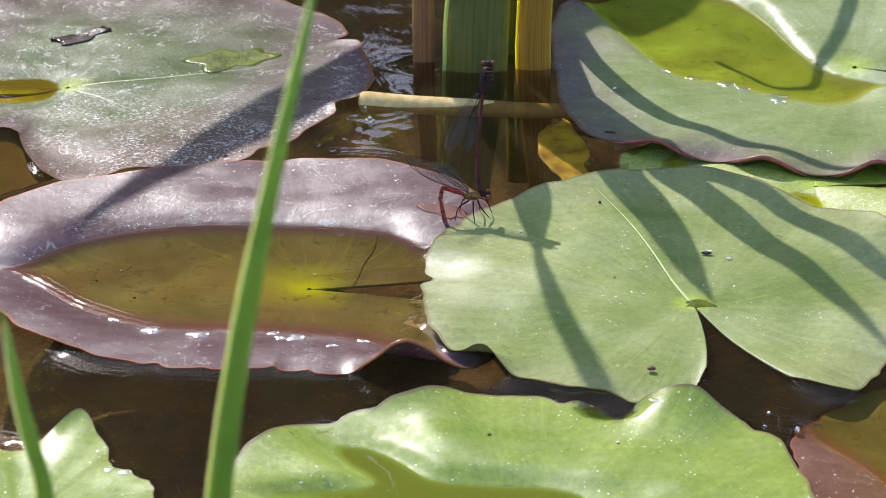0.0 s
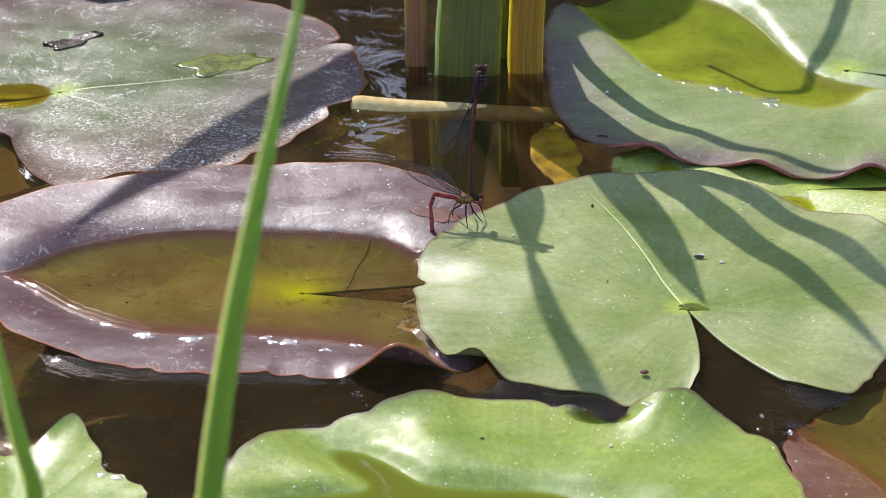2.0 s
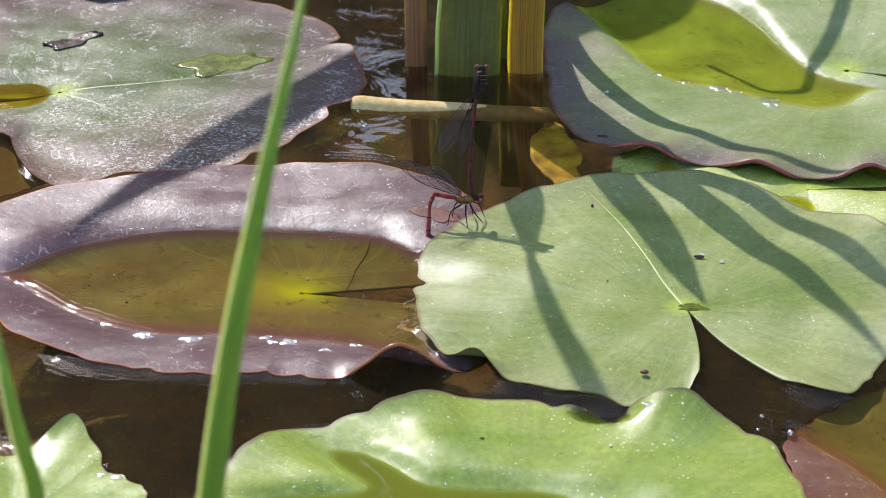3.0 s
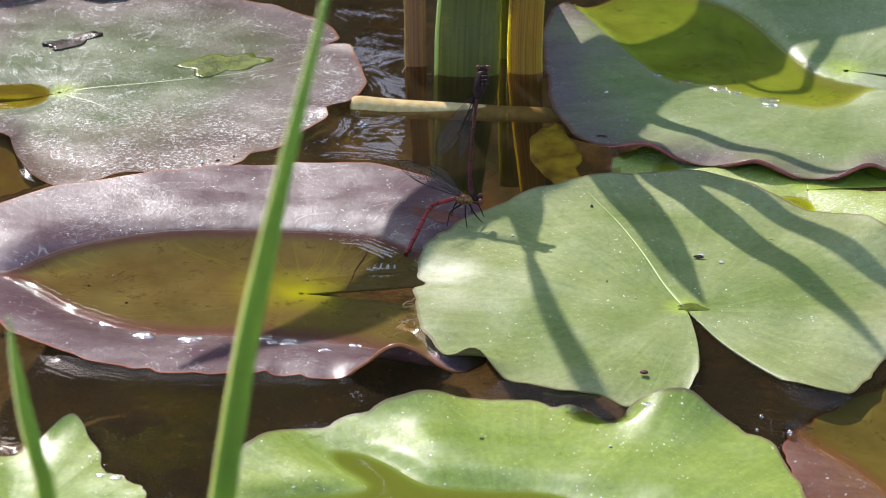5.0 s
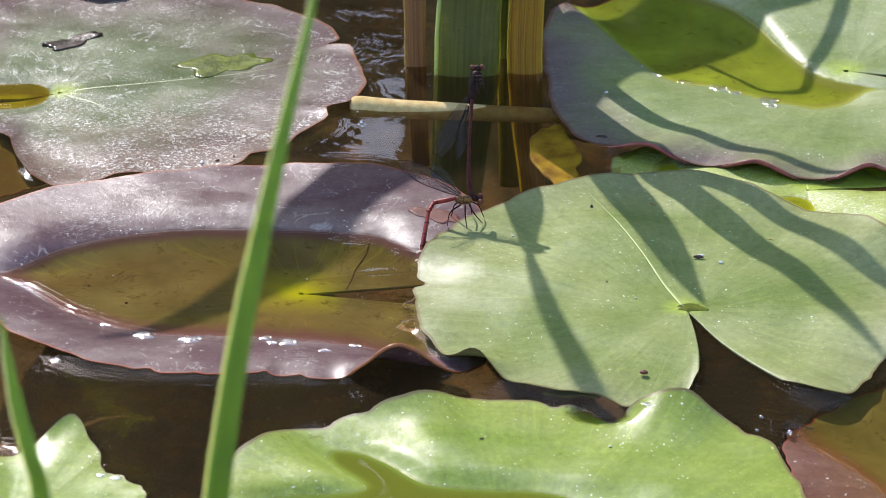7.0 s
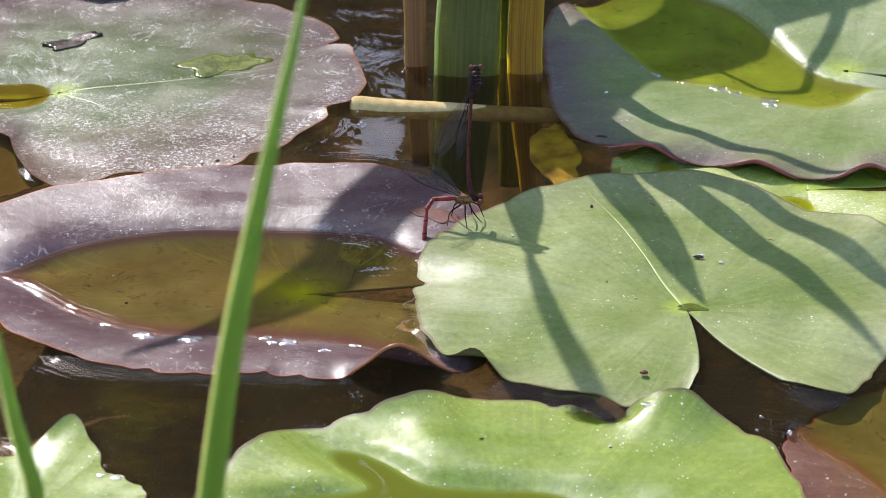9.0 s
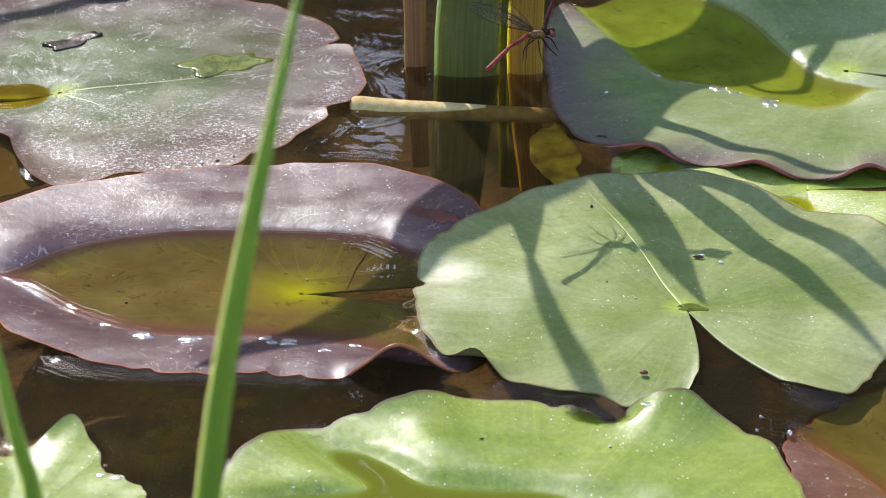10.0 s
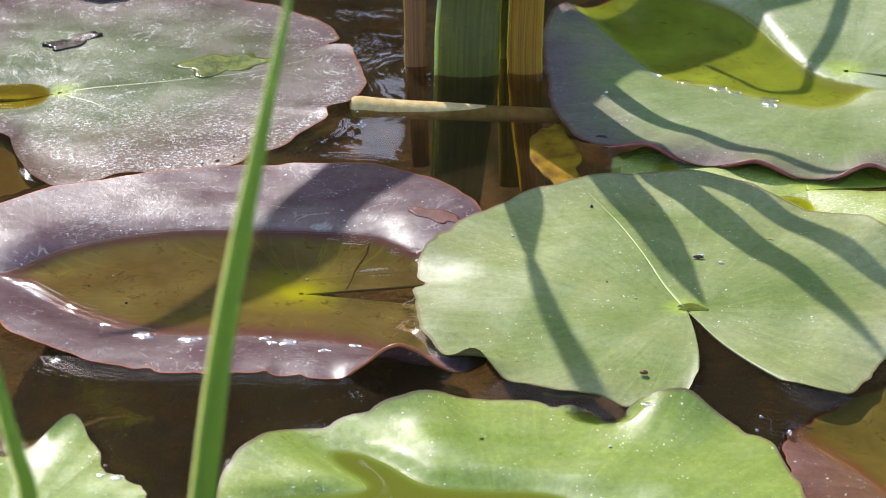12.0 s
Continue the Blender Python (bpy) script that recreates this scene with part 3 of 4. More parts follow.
    idx = np.arange(nx * ny).reshape(ny, nx)
    faces = np.stack([idx[:-1, :-1], idx[:-1, 1:], idx[1:, 1:], idx[1:, :-1]], -1).reshape(-1, 4).tolist()
    n, far_off, up = nx * ny, 400.0, POND * MM
    verts = verts.tolist() + [(-far_off, -far_off, up), (far_off, -far_off, up), (far_off, far_off, up), (-far_off, far_off, up)]
    faces += [tuple(idx[0, ::-1].tolist()) + (n, n + 1), tuple(idx[::-1, -1].tolist()) + (n + 1, n + 2),
              tuple(idx[-1, :].tolist()) + (n + 2, n + 3), tuple(idx[:, 0].tolist()) + (n + 3, n)]
    sheet = part("water", verts, faces, WATER)
    layer = sheet.data.attributes.new("silt", "FLOAT", "POINT")
    # open pond: murk; puddles: a thin share that also imitates hazy sky reflection
    layer.data.foreach_set("value", np.concatenate([np.where(puddle, 0.04 * smooth((shore - 0.5) / 2), 0.115 * smooth((distance_from(leafy, 30) + 1.0) / 3.5)).ravel(), np.full(4, 0.115)]).astype(np.float32))
    layer = sheet.data.attributes.new("shore", "FLOAT", "POINT")
    layer.data.foreach_set("value", np.concatenate([np.minimum(shore, 15).ravel(), np.full(4, 15.0)]).astype(np.float32))
    tagged(sheet, "clear brown pond water with a raised edge round the leaves", "water", kind="structure")


def build_bed():
    gx = np.concatenate([[-400, -5, -1], np.linspace(-0.4, 0.4, 81), [1, 5, 400]])
    x, y = np.meshgrid(gx, gx)
    z = -0.065 + 0.003 * np.sin(31 * x) * np.cos(23 * y + 1) + 0.003 * np.sin(83 * x + 2) * np.sin(71 * y)
    z = np.where((np.abs(x) > 0.5) | (np.abs(y) > 0.5), -0.065, z)
    n = len(gx)
    idx = np.arange(n * n).reshape(n, n)
    faces = np.stack([idx[:-1, :-1], idx[:-1, 1:], idx[1:, 1:], idx[1:, :-1]], -1).reshape(-1, 4).tolist()
    tagged(part("ground", np.stack([x, y, z], -1).reshape(-1, 3).tolist(), faces, MUD), "dark brown muddy pond bed under the water", "ground", kind="structure")


# ovals (mm) where leaves break the surface
STANDING = [(7, 99.6, 9.0, 2.6), (23.6, 100.6, 5.0, 2.2), (-7.5, 105.1, 3.3, 1.4), (-22, 80.1, 2.5, 2)]
build_bed()
build_water()
BRONZE_PAD = build_pad("bronze", BRONZE, "bronze-green lily pad with pale lime crust, floating")
PURPLE_PAD = build_pad("purple", PURPLE, "purple-brown lily pad with a flooded middle")
GREEN_PAD = build_pad("green", GREEN, "broad green lily pad with a deep notch")
build_pad("front", FRESH, "bright green lily pad with wavy lifted margin")
BACK_PAD = build_pad("back", GREEN_RED, "green lily pad with red curled edge and a puddle")
build_pad("red", RED, "red-brown lily pad partly under water")
build_pad("corner", FRESH, "green lily pad with one upturned margin")
build_pad("sunken", RED, "orange-red lily pad sunken below the surface")
build_pad("far", RED, "dark red lily pad overlapping a bronze one")
build_pad("light", LIME, "light green lily pad just under the surface")


def vein(leaf, key, angle, frac, bend, material):
    """A slightly raised main vein from the hub outwards."""
    p = PADS[key]
    pts = []
    for k in np.linspace(0.02, frac, 12):
        a = math.radians(angle + bend * k * k)
        r = k * float(pad_radius(p, np.array([a]))[0])
        x, y = p["c"][0] + r * math.cos(a), p["c"][1] + r * math.sin(a)
        z = float(pad_height(p, np.array([a]), np.array([k]), np.array([x]), np.array([y]))[0])
        pts.append((r * math.cos(a) * MM, r * math.sin(a) * MM, (z - 0.02) * MM))
    v, f, u = sweep(pts, [0.0009, 0.0006, 0.0003, 0.0001], [0.00016, 0.00012, 0.00006], 40, 8, (math.cos(math.radians(angle + 90)), math.sin(math.radians(angle + 90)), 0))
    part("vein", v, f, material, leaf, "pale raised vein", u)


PALE = plain_material("pale_vein", (0.24, 0.30, 0.08), (0.30, 0.36, 0.12), 300, 0.45)
PALE_OLIVE = plain_material("olive_vein", (0.16, 0.19, 0.07), (0.24, 0.26, 0.11), 300, 0.5)
for angle, frac, bend in ((105, 0.9, 3),):
    vein(GREEN_PAD, "green", angle, frac, bend, PALE)
for angle, frac, bend in ((8, 0.93, 10), (-40, 0.4, 5)):
    vein(BRONZE_PAD, "bronze", angle, frac, bend, PALE_OLIVE)


def lip(leaf, key, start, end, material, label, tall=2.2):
    """The thick turned rim of a leaf where it stands clear of the water."""
    p = PADS[key]
    pts = []
    for a in np.radians(np.linspace(start, end, 24)):
        r = float(pad_radius(p, np.array([a]))[0]) + 0.15
        x, y = r * math.cos(a), r * math.sin(a)
        z = float(pad_height(p, np.array([a]), np.array([1.0]), np.array([x + p["c"][0]]), np.array([y + p["c"][1]]))[0])
        pts.append((x * MM, y * MM, (z - 0.35 * tall) * MM))
    mid = math.radians((start + end) / 2)
    v, f, u = sweep(pts, [0.15 * MM, 0.8 * MM, 0.9 * MM, 0.8 * MM, 0.15 * MM], [0.2 * MM, 0.8 * tall * MM, tall * MM, 0.8 * tall * MM, 0.2 * MM], 60, 10, (math.cos(mid), math.sin(mid), 0))
    part("rim", v, f, material, leaf, label, u)


LIP = plain_material("red_rim", (0.14, 0.025, 0.018), (0.24, 0.06, 0.04), 300, 0.35)
RUSTY_LIP = plain_material("rusty_rim", (0.2, 0.06, 0.015), (0.32, 0.11, 0.03), 300, 0.3)
for start, end in ((-145, -130), (-125, -109), (-104, -89)):
    lip(BACK_PAD, "back", start, end, LIP, "dark red turned-up rim", 1.3)
lip(PURPLE_PAD, "purple", -70, -43, RUSTY_LIP, "orange-brown arched rim", 0.9)


# ---- the dark reed bed behind, seen mirrored in the water ----
def build_reeds():
    rng = random.Random(5)
    verts, faces = [], []
    for i in range(6500):
        x, y = rng.uniform(-2.0, 2.0), rng.uniform(0.95, 2.4)
        if i > 6000:
            x = (y + 0.44) * rng.choice((rng.uniform(-0.115, -0.085), rng.uniform(0.0, 0.03)))
        h, w, lean, fwd = (y - 0.18) / 1.1 * rng.uniform(0.88, 1.0), rng.uniform(0.012, 0.028), rng.gauss(0, 0.06), rng.gauss(0, 0.05)
        if x > 0.26 - 0.436 * (y - 0.17):
            h *= 1.6
        if -0.085 < x / (y + 0.44) < 0.0:      # a gap in the reeds
            h, lean = 0.463 * (y - 0.1) * rng.uniform(0.88, 1.0), 0.3 * lean
        elif -0.12 < x / (y + 0.44) < 0.035:      # leaves beside the gap arch over it
            lean = rng.uniform(0.5, 1.7) * (-0.042 * (y + 0.44) - x)
            h, w = h * rng.uniform(0.95, 1.05), 1.5 * w
        b = len(verts)
        for i in range(6):
            k = i / 5
            cx, cy, ww = x + lean * k * k, y + fwd * k * k, w * (1 - k ** 2.5) / 2 + 0.0004
            verts += [(cx - ww, cy, h * k - 0.05), (cx, cy - 0.003 * (1 - k), h * k - 0.05), (cx + ww, cy, h * k - 0.05), (cx, cy + 0.003 * (1 - k), h * k - 0.05)]
        for i in range(5):
            for j in range(4):
                c = (j + 1) % 4
                faces.append((b + 4 * i + j, b + 4 * i + c, b + 4 * i + 4 + c, b + 4 * i + 4 + j))
    tagged(part("reed_bed", verts, faces, REED), "dense dark green reeds behind the pond", "reeds", kind="stuff")


build_reeds()


# ---- standing leaves ----
def sword_leaf(name, points, widths, depths, material, label, category, across=(1, 0, 0), twist=(0, 0), n=48, group=""):
    """A leaf whose first point is its root; the object's origin lies there."""
    root = next(p for p in points if p[2] >= 0)
    v, f, u = sweep(mm([tuple(c - r for c, r in zip(p, root)) for p in points]), [w * MM for w in widths], [d * MM for d in depths], n, 14, across, twist)
    ob = part(name, v, f, material, None, "", u)
    ob.location = [c * MM for c in root]
    return tagged(ob, label, category, group)


IRIS = "standing iris leaves"
GREEN_LEAF = sword_leaf("iris_leaf", [(4, 102, -40), (7, 99.5, 0), (8, 102, 25), (12.4, 104, 62), (10, 104, 85), (5, 104, 106), (0, 104, 126)], [14, 17.6, 17.4, 13, 11, 8, 0.8], [5, 4.5, 4, 3, 0.6],
           LEAF_GREEN, "thick green sword-shaped iris leaf standing in water", "leaf", group=IRIS)
YELLOW_LEAF = sword_leaf("iris_leaf", [(27, 96, -40), (23.6, 100.5, 0), (24, 103, 30), (26, 105, 70), (28, 105, 100), (29.5, 105, 120), (27, 105, 147)], [6, 9.6, 9.4, 10, 10, 7.5, 0.6], [4, 3.6, 3, 2, 0.5],
           LEAF_YELLOW, "yellowed ribbed iris leaf standing in water", "leaf", group=IRIS)
sword_leaf("iris_leaf", [(-6, 104, -28), (-7.5, 105, 0), (-8, 107, 28), (-12, 109, 60), (-17.9, 109, 81), (-24.3, 109, 95), (-30.2, 109, 108.5), (-34.5, 109, 121), (-38.9, 109, 135), (-42.1, 109, 149), (-45.8, 109, 163.5), (-48, 109, 174)],
           [5, 6.2, 6.2, 8, 10.4, 5.8, 1.9, 3.9, 5.1, 5.9, 6.2, 0.6], [1.5, 1.4, 1.2, 1, 0.8, 0.5],
           LEAF_BROWN, "brown withered twisted iris leaf standing in water", "leaf", group=IRIS)
sword_leaf("iris_leaf", [(21, 116, -40), (21, 115, 0), (22.5, 112, 35), (28, 108, 64), (37, 108, 76), (43, 108, 95), (47, 108, 116), (49, 108, 135)], [8, 10, 12, 12, 9, 8.5, 7, 0.8], [3, 3, 2.5, 2, 1.5, 0.5],
           LEAF_GREEN, "green iris leaf leaning over the water", "leaf", group=IRIS)
sword_leaf("iris_leaf", [(22, 192, -40), (23, 190, 0), (23, 182, 17), (22, 166, 30), (22, 150, 42), (27, 138, 57), (36, 137, 72), (49, 139, 87), (62, 136, 99)], [6, 6, 6.4, 6.6, 6.4, 6, 5.6, 5, 0.6], [2, 2, 1.6, 1.4, 1.2, 0.5],
           LEAF_GREEN, "narrow arching green iris leaf", "leaf", group=IRIS)
sword_leaf("iris_leaf", [(18, 196, -40), (18, 194, 0), (17, 180, 22), (12, 154, 42), (9, 139, 57), (9, 129, 71), (11, 120, 82)], [8, 10, 12, 11, 11, 9, 0.6], [2, 2, 1.6, 1.4, 1.2, 0.5],
           LEAF_GREEN, "short arching green iris leaf", "leaf", group=IRIS)
sword_leaf("bent_stem", [(100, 330, -40), (98, 325, 0), (95, 300, 60), (83, 270, 95), (62, 222, 98), (44, 212, 100), (36, 222, 99), (29, 232, 98)], [3, 3, 3.6, 4.4, 3.8, 2.0, 1.6, 2.4], [3, 3, 3, 3, 3, 1.8, 1.6],
           LEAF_BROWN, "thin bent reed stem hanging over the water", "stem")
WIDE = sword_leaf("reed_leaf", [(67, 330, -30), (67, 330, 0), (80, 352, 60), (84, 378, 104), (66, 373, 127), (12.4, 332.4, 126.5), (-28.6, 302.6, 134.7), (-69, 298, 166), (-108, 290, 178), (-150, 268, 194), (-185, 213, 193)],
                  [9, 12, 18, 30, 58, 30, 29, 20, 16.5, 12, 0.8], [2.5, 2.5, 2, 1.4, 1, 0.5],
                  LEAF_GREEN, "long broad green reed leaf swaying in the wind", "leaf", across=(0.55, -0.35, 0.75), n=80, group="swaying reed leaves")
THIN = sword_leaf("reed_leaf", [(60, 345, 0), (54, 401, 72), (24, 461, 109), (-48, 503, 113), (-117, 511, 113), (-194, 496, 126), (-258, 477, 130)], [5, 6, 6, 6, 5.5, 5, 0.6], [1.5, 1.2, 1, 0.5],
                  LEAF_GREEN, "narrow green reed leaf swaying in the wind", "leaf", across=(0.55, -0.35, 0.75), n=60, group="swaying reed leaves")
BLADE = sword_leaf("grass_blade", [(-33.8, -250, 0), (-30.8, -250, 50), (-28.1, -250, 84), (-25.9, -250, 101.5), (-23.2, -250, 118.5), (-20.4, -250, 132.3), (-17.5, -250, 145.3), (-14.2, -250, 159.5), (-11.6, -250, 172)],
                   [2.4, 3.0, 3.0, 2.8, 2.5, 2.1, 1.5, 0.75, 0.15], [0.5, 0.5, 0.5, 0.4, 0.3, 0.2], GRASS, "slender green grass blade standing before the pond", "grass")
SMALL = sword_leaf("grass_blade", [(-51.8, -250, 0), (-47.8, -250, 50), (-45.7, -250, 84), (-45.3, -250, 101.5), (-46.1, -250, 107.7), (-46.9, -250, 113.5), (-47.4, -250, 119.3), (-47.7, -250, 125)],
                   [2.2, 2.4, 2.4, 2.1, 1.9, 1.6, 1.1, 0.2], [0.4, 0.4, 0.4, 0.3, 0.2], GRASS, "short green grass blade standing before the pond", "grass")

def margin(leaf, side, width, material, n=48, ring=14):
    """The pale rounded edge of a leaf, along its whole length."""
    rows = np.array([v.co for v in leaf.data.vertices]).reshape(n, ring, 3)
    v, f, u = sweep(rows[1:n - 2:4, side].tolist(), [width, width, 0.3 * width], [width, width, 0.3 * width], 60, 6)
    part("margin", v, f, material, leaf, "pale leaf margin", u)


LEAF_EDGE = plant_material("pale_leaf_edge", (0.2, 0.26, 0.08), (0.28, 0.34, 0.12), 60, 0.5)
margin(BLADE, 7, 0.00035, LEAF_EDGE)
margin(SMALL, 7, 0.0003, LEAF_EDGE)
margin(GREEN_LEAF, 7, 0.0014, LEAF_EDGE)
margin(YELLOW_LEAF, 7, 0.0008, LEAF_YELLOW)

# ---- afloat ----
v, f, u = sweep(mm([(-24.3, 80.4, 1.3), (-23.8, 80.3, 1.4), (-22, 80.1, 1.5), (-12, 79.9, 1.0), (2, 80.2, 0.2), (16, 81.2, -1.0), (33, 83.4, -2.6)]), [5.6 * MM, 6.8 * MM, 7.2 * MM, 6.6 * MM, 6.2 * MM, 5.8 * MM, 5.2 * MM], [4.6 * MM, 5.6 * MM, 6.0 * MM, 5.0 * MM, 4.6 * MM, 4.2 * MM, 3.8 * MM], 48, 14, (0, 1, 0))
tagged(part("reed_piece", v, f, STRAW, None, "", u), "bleached straw-coloured piece of reed, half sunken", "reed piece")


# ---- insects ----
def wing(name, root, tip, width, parent, normal):
    root, tip = Vector(root) * MM, Vector(tip) * MM
    axis = tip - root
    side = axis.normalized().cross(Vector(normal)).normalized()
    up = side.cross(axis.normalized())
    verts, uvs, faces = [], [], []
    n = 22
    for layer in (0, 1):
        for i in range(n):
            k = i / (n - 1)
            w = width * MM * (0.10 + 0.90 * math.sin(math.pi * min(1, 0.06 + 0.94 * k) ** 1.5) ** 0.7) / 2 if k < 1 else 0.1 * MM
            for s in (-1, 1):
                verts.append(root + axis * k + side * (s * w) + up * (0.02 * MM * (2 * layer - 1)))
                uvs.append((k * 4, 0.5 + 0.5 * s * w / (width * MM)))
    m = 2 * n
    for i in range(n - 1):
        a = 2 * i
        faces += [(a, a + 2, a + 3, a + 1), (m + a, m + a + 1, m + a + 3, m + a + 2), (a, m + a, m + a + 2, a + 2), (a + 1, a + 3, m + a + 3, m + a + 1)]
    faces += [(0, 1, m + 1, m), (m - 2, 2 * m - 2, 2 * m - 1, m - 1)]
    sail = part(name, verts, faces, WING, parent, "clear veined wing", uvs, smooth=False)
    for s in (0, 1):          # the wing's dark outline, and its main vein
        edge = [(verts[2 * i + s] + verts[2 * i + s + m]) / 2 for i in range(0, n, 3)]
        v, f, u = sweep([tuple(p) for p in edge], [0.17 * MM, 0.14 * MM], [0.17 * MM, 0.14 * MM], 24, 5, tuple(up))
        part("vein", v, f, BLACK, sail, "thin dark wing edge", u)
    v, f, u = sweep([tuple(root + axis * k + side * (0.10 * width * MM * math.sin(3.1 * k))) for k in np.linspace(0, 0.95, 6)], [0.12 * MM, 0.08 * MM], [0.12 * MM, 0.08 * MM], 16, 5, tuple(up))
    part("vein", v, f, BLACK, sail, "thin dark wing vein", u)
    return sail


def rod(name, points, widths, material, parent, label="", n=14, ring=8):
    v, f, u = sweep(mm(points), [w * MM for w in widths], [w * MM for w in widths], n, ring, (0.3, 1, 0.2))
    return part(name, v, f, material, parent, label, u)


def lump(name, centre, radii, material, parent, label=""):
    v, f = ball([c * MM for c in centre], [r * MM for r in radii])
    return part(name, v, f, material, parent, label)


THORAX_AT = Vector((5.4, 10.4, 8.1)) * MM
FEMALE = tagged(new("damselfly"), "red and yellow-banded female damselfly laying eggs", "damselfly", "damselfly pair")
FEMALE.location = THORAX_AT
lump("thorax", (0, 0, 0), (2.5, 1.15, 1.2), THORAX, FEMALE, "yellow and black banded thorax")
lump("neck", (2.6, -0.1, 0.4), (0.9, 0.9, 0.8), BLACK, FEMALE)
face = lump("head", (3.7, -0.3, 0.2), (0.8, 1.5, 0.8), BLACK, FEMALE)
for s in (-1, 1):
    lump("eye", (3.9, -0.3 + 1.5 * s, 0.35), (0.75, 0.75, 0.75), EYE_RED, face)
for root, knee, foot in (((-0.8, -0.9, -0.9), (-3.4, -2.0, -2.4), (-4.2, -2.3, -6.0)), ((0.2, -1.0, -1.0), (0.2, -2.4, -3.0), (0.6, -4.2, -5.7)),
                         ((1.2, -0.9, -0.9), (2.4, -2.0, -2.8), (4.4, -1.6, -5.6)), ((-0.6, 0.9, -0.9), (-2.4, 2.2, -2.6), (-3.4, 2.6, -7.5)),
                         ((0.4, 1.0, -1.0), (1.4, 2.4, -2.6), (2.0, 3.0, -6.0)), ((1.4, 0.9, -0.9), (3.4, 1.8, -2.4), (4.8, 1.6, -5.6))):
    rod("leg", [root, knee, foot], [0.42, 0.34, 0.16], BLACK, FEMALE, "thin black bristly leg", 12, 6)
for tip, w in (((-16.4, 2.5, 9.2), 4.4), ((-15.0, 3.6, 8.0), 4.4), ((-8.3, -0.5, 9.4), 3.8), ((-9.5, -1.6, 7.4), 3.4)):
    wing("wing", (-1.0, 0.3, 1.2), tip, w, FEMALE, (0.5, -0.7, 0.6))


def segment(name, length, w0, w1, material, parent, label):
    """A piece of abdomen from the origin along +x."""
    ob = rod(name, [(-0.2, 0, 0), (length * 0.33, 0, 0), (length * 0.66, 0, 0), (length, 0, 0)], [w0 * 0.7, w0, (w0 + w1) / 2, w1], material, parent, label, 18, 10)
    for k in range(1, max(2, int(length / 3.2)) + 1):
        at = length * k / (max(2, int(length / 3.2)) + 0.5)
        rod("ring", [(at - 0.12, 0, 0), (at + 0.12, 0, 0)], [(w0 + (w1 - w0) * at / length) * 1.02] * 2, BLACK, ob, "", 2, 10)
    return ob


FORE = segment("abdomen_base", 5.6, 1.2, 1.05, CRIMSON, FEMALE, "bright red front of the abdomen")
MIDDLE = segment("abdomen_middle", 3.2, 1.05, 1.1, CRIMSON, FEMALE, "red bent middle of the abdomen")
REAR = segment("abdomen_tip", 14.0, 1.1, 1.25, CRIMSON, FEMALE, "dark red end of the abdomen with black rings")

# the male stands upright on the female's neck: local z runs from his tail to his head
MALE = tagged(new("damselfly"), "dark red male damselfly upright, clasping the female", "damselfly", "damselfly pair")
MALE_AT = Vector((7.1, 10.8, 9.2)) * MM
MALE.location = MALE_AT
body = rod("abdomen", [(0, 0, 0), (-0.5, 0, 5), (-0.3, 0, 12), (0.3, 0, 19), (0.9, 0, 25)], [1.3, 1.0, 0.75, 0.75, 0.9], DARK_RED, MALE, "slender dark red abdomen", 30, 10)
trunk = spline([(0, 0, 0), (-0.5, 0, 5), (-0.3, 0, 12), (0.3, 0, 19), (0.9, 0, 25)], 101)
for z in (2.0, 4.5, 8.5, 12.5, 16.5, 20.5):
    i = int(np.argmin(np.abs(trunk[:, 2] - z)))
    w = 1.01 * float(np.interp(i / 100, (0, 0.25, 0.5, 0.75, 1), (1.3, 1.0, 0.75, 0.75, 0.9)))
    rod("ring", [tuple(trunk[i - 1]), tuple(trunk[i + 1])], [w, w], BLACK, body, "", 2, 10)
rod("claspers", [(0, 0, 0.4), (0.3, -0.2, -0.9)], [1.5, 0.6], BLACK, MALE, "", 4, 8)
rod("thorax", [(0.9, 0, 24), (1.2, 0, 26), (1.7, 0, 28.6), (2.0, 0, 30.6), (2.1, 0, 31.2)], [1.2, 2.7, 3.5, 2.9, 1.2], BLACK, MALE, "black thorax with faint red stripes", 16, 12)
face = lump("head", (2.2, 0, 31.9), (1.5, 0.85, 0.85), BLACK, MALE)
for s in (-1, 1):
    lump("eye", (2.2 + 1.15 * s, -0.15, 32.1), (0.75, 0.75, 0.72), EYE_RED, face, "dark red bulging eye")
for a in (-1, 1):
    for k in range(3):
        rod("leg", [(1.8, -1.2, 29.6 - k), (2.8 + 0.7 * a, -2.6, 29 - k), (3.0 + 0.9 * a, -2.0, 26.6 - 1.2 * k)], [0.4, 0.3, 0.15], BLACK, MALE, "folded black leg", 8, 6)
for tip, w in (((-9.0, 1.5, 10.7), 3.6), ((-7.6, 2.8, 10.2), 3.6), ((-2.8, 1.6, 9.6), 2.8), ((-3.4, 2.8, 9.4), 2.8)):
    wing("wing", (1.0, 0.8, 26.2), tip, w, MALE, (0.35, -1, 0.1))


# ---- small things on the leaves ----
def crumb(name, at, size, material, label, category, turn=0):
    v, f = ball((0, 0, 0), [s * MM / 2 for s in size], 6, 9)
    random.seed(sum(map(ord, name)) + int(at[0]))
    v = [tuple(c * random.uniform(0.8, 1.15) for c in p) for p in v]
    ob = part(name, v, f, material)
    ob.matrix_basis = pose(at[0] * MM, at[1] * MM, at[2] * MM, 0, 0, turn)
    return tagged(ob, label, category)


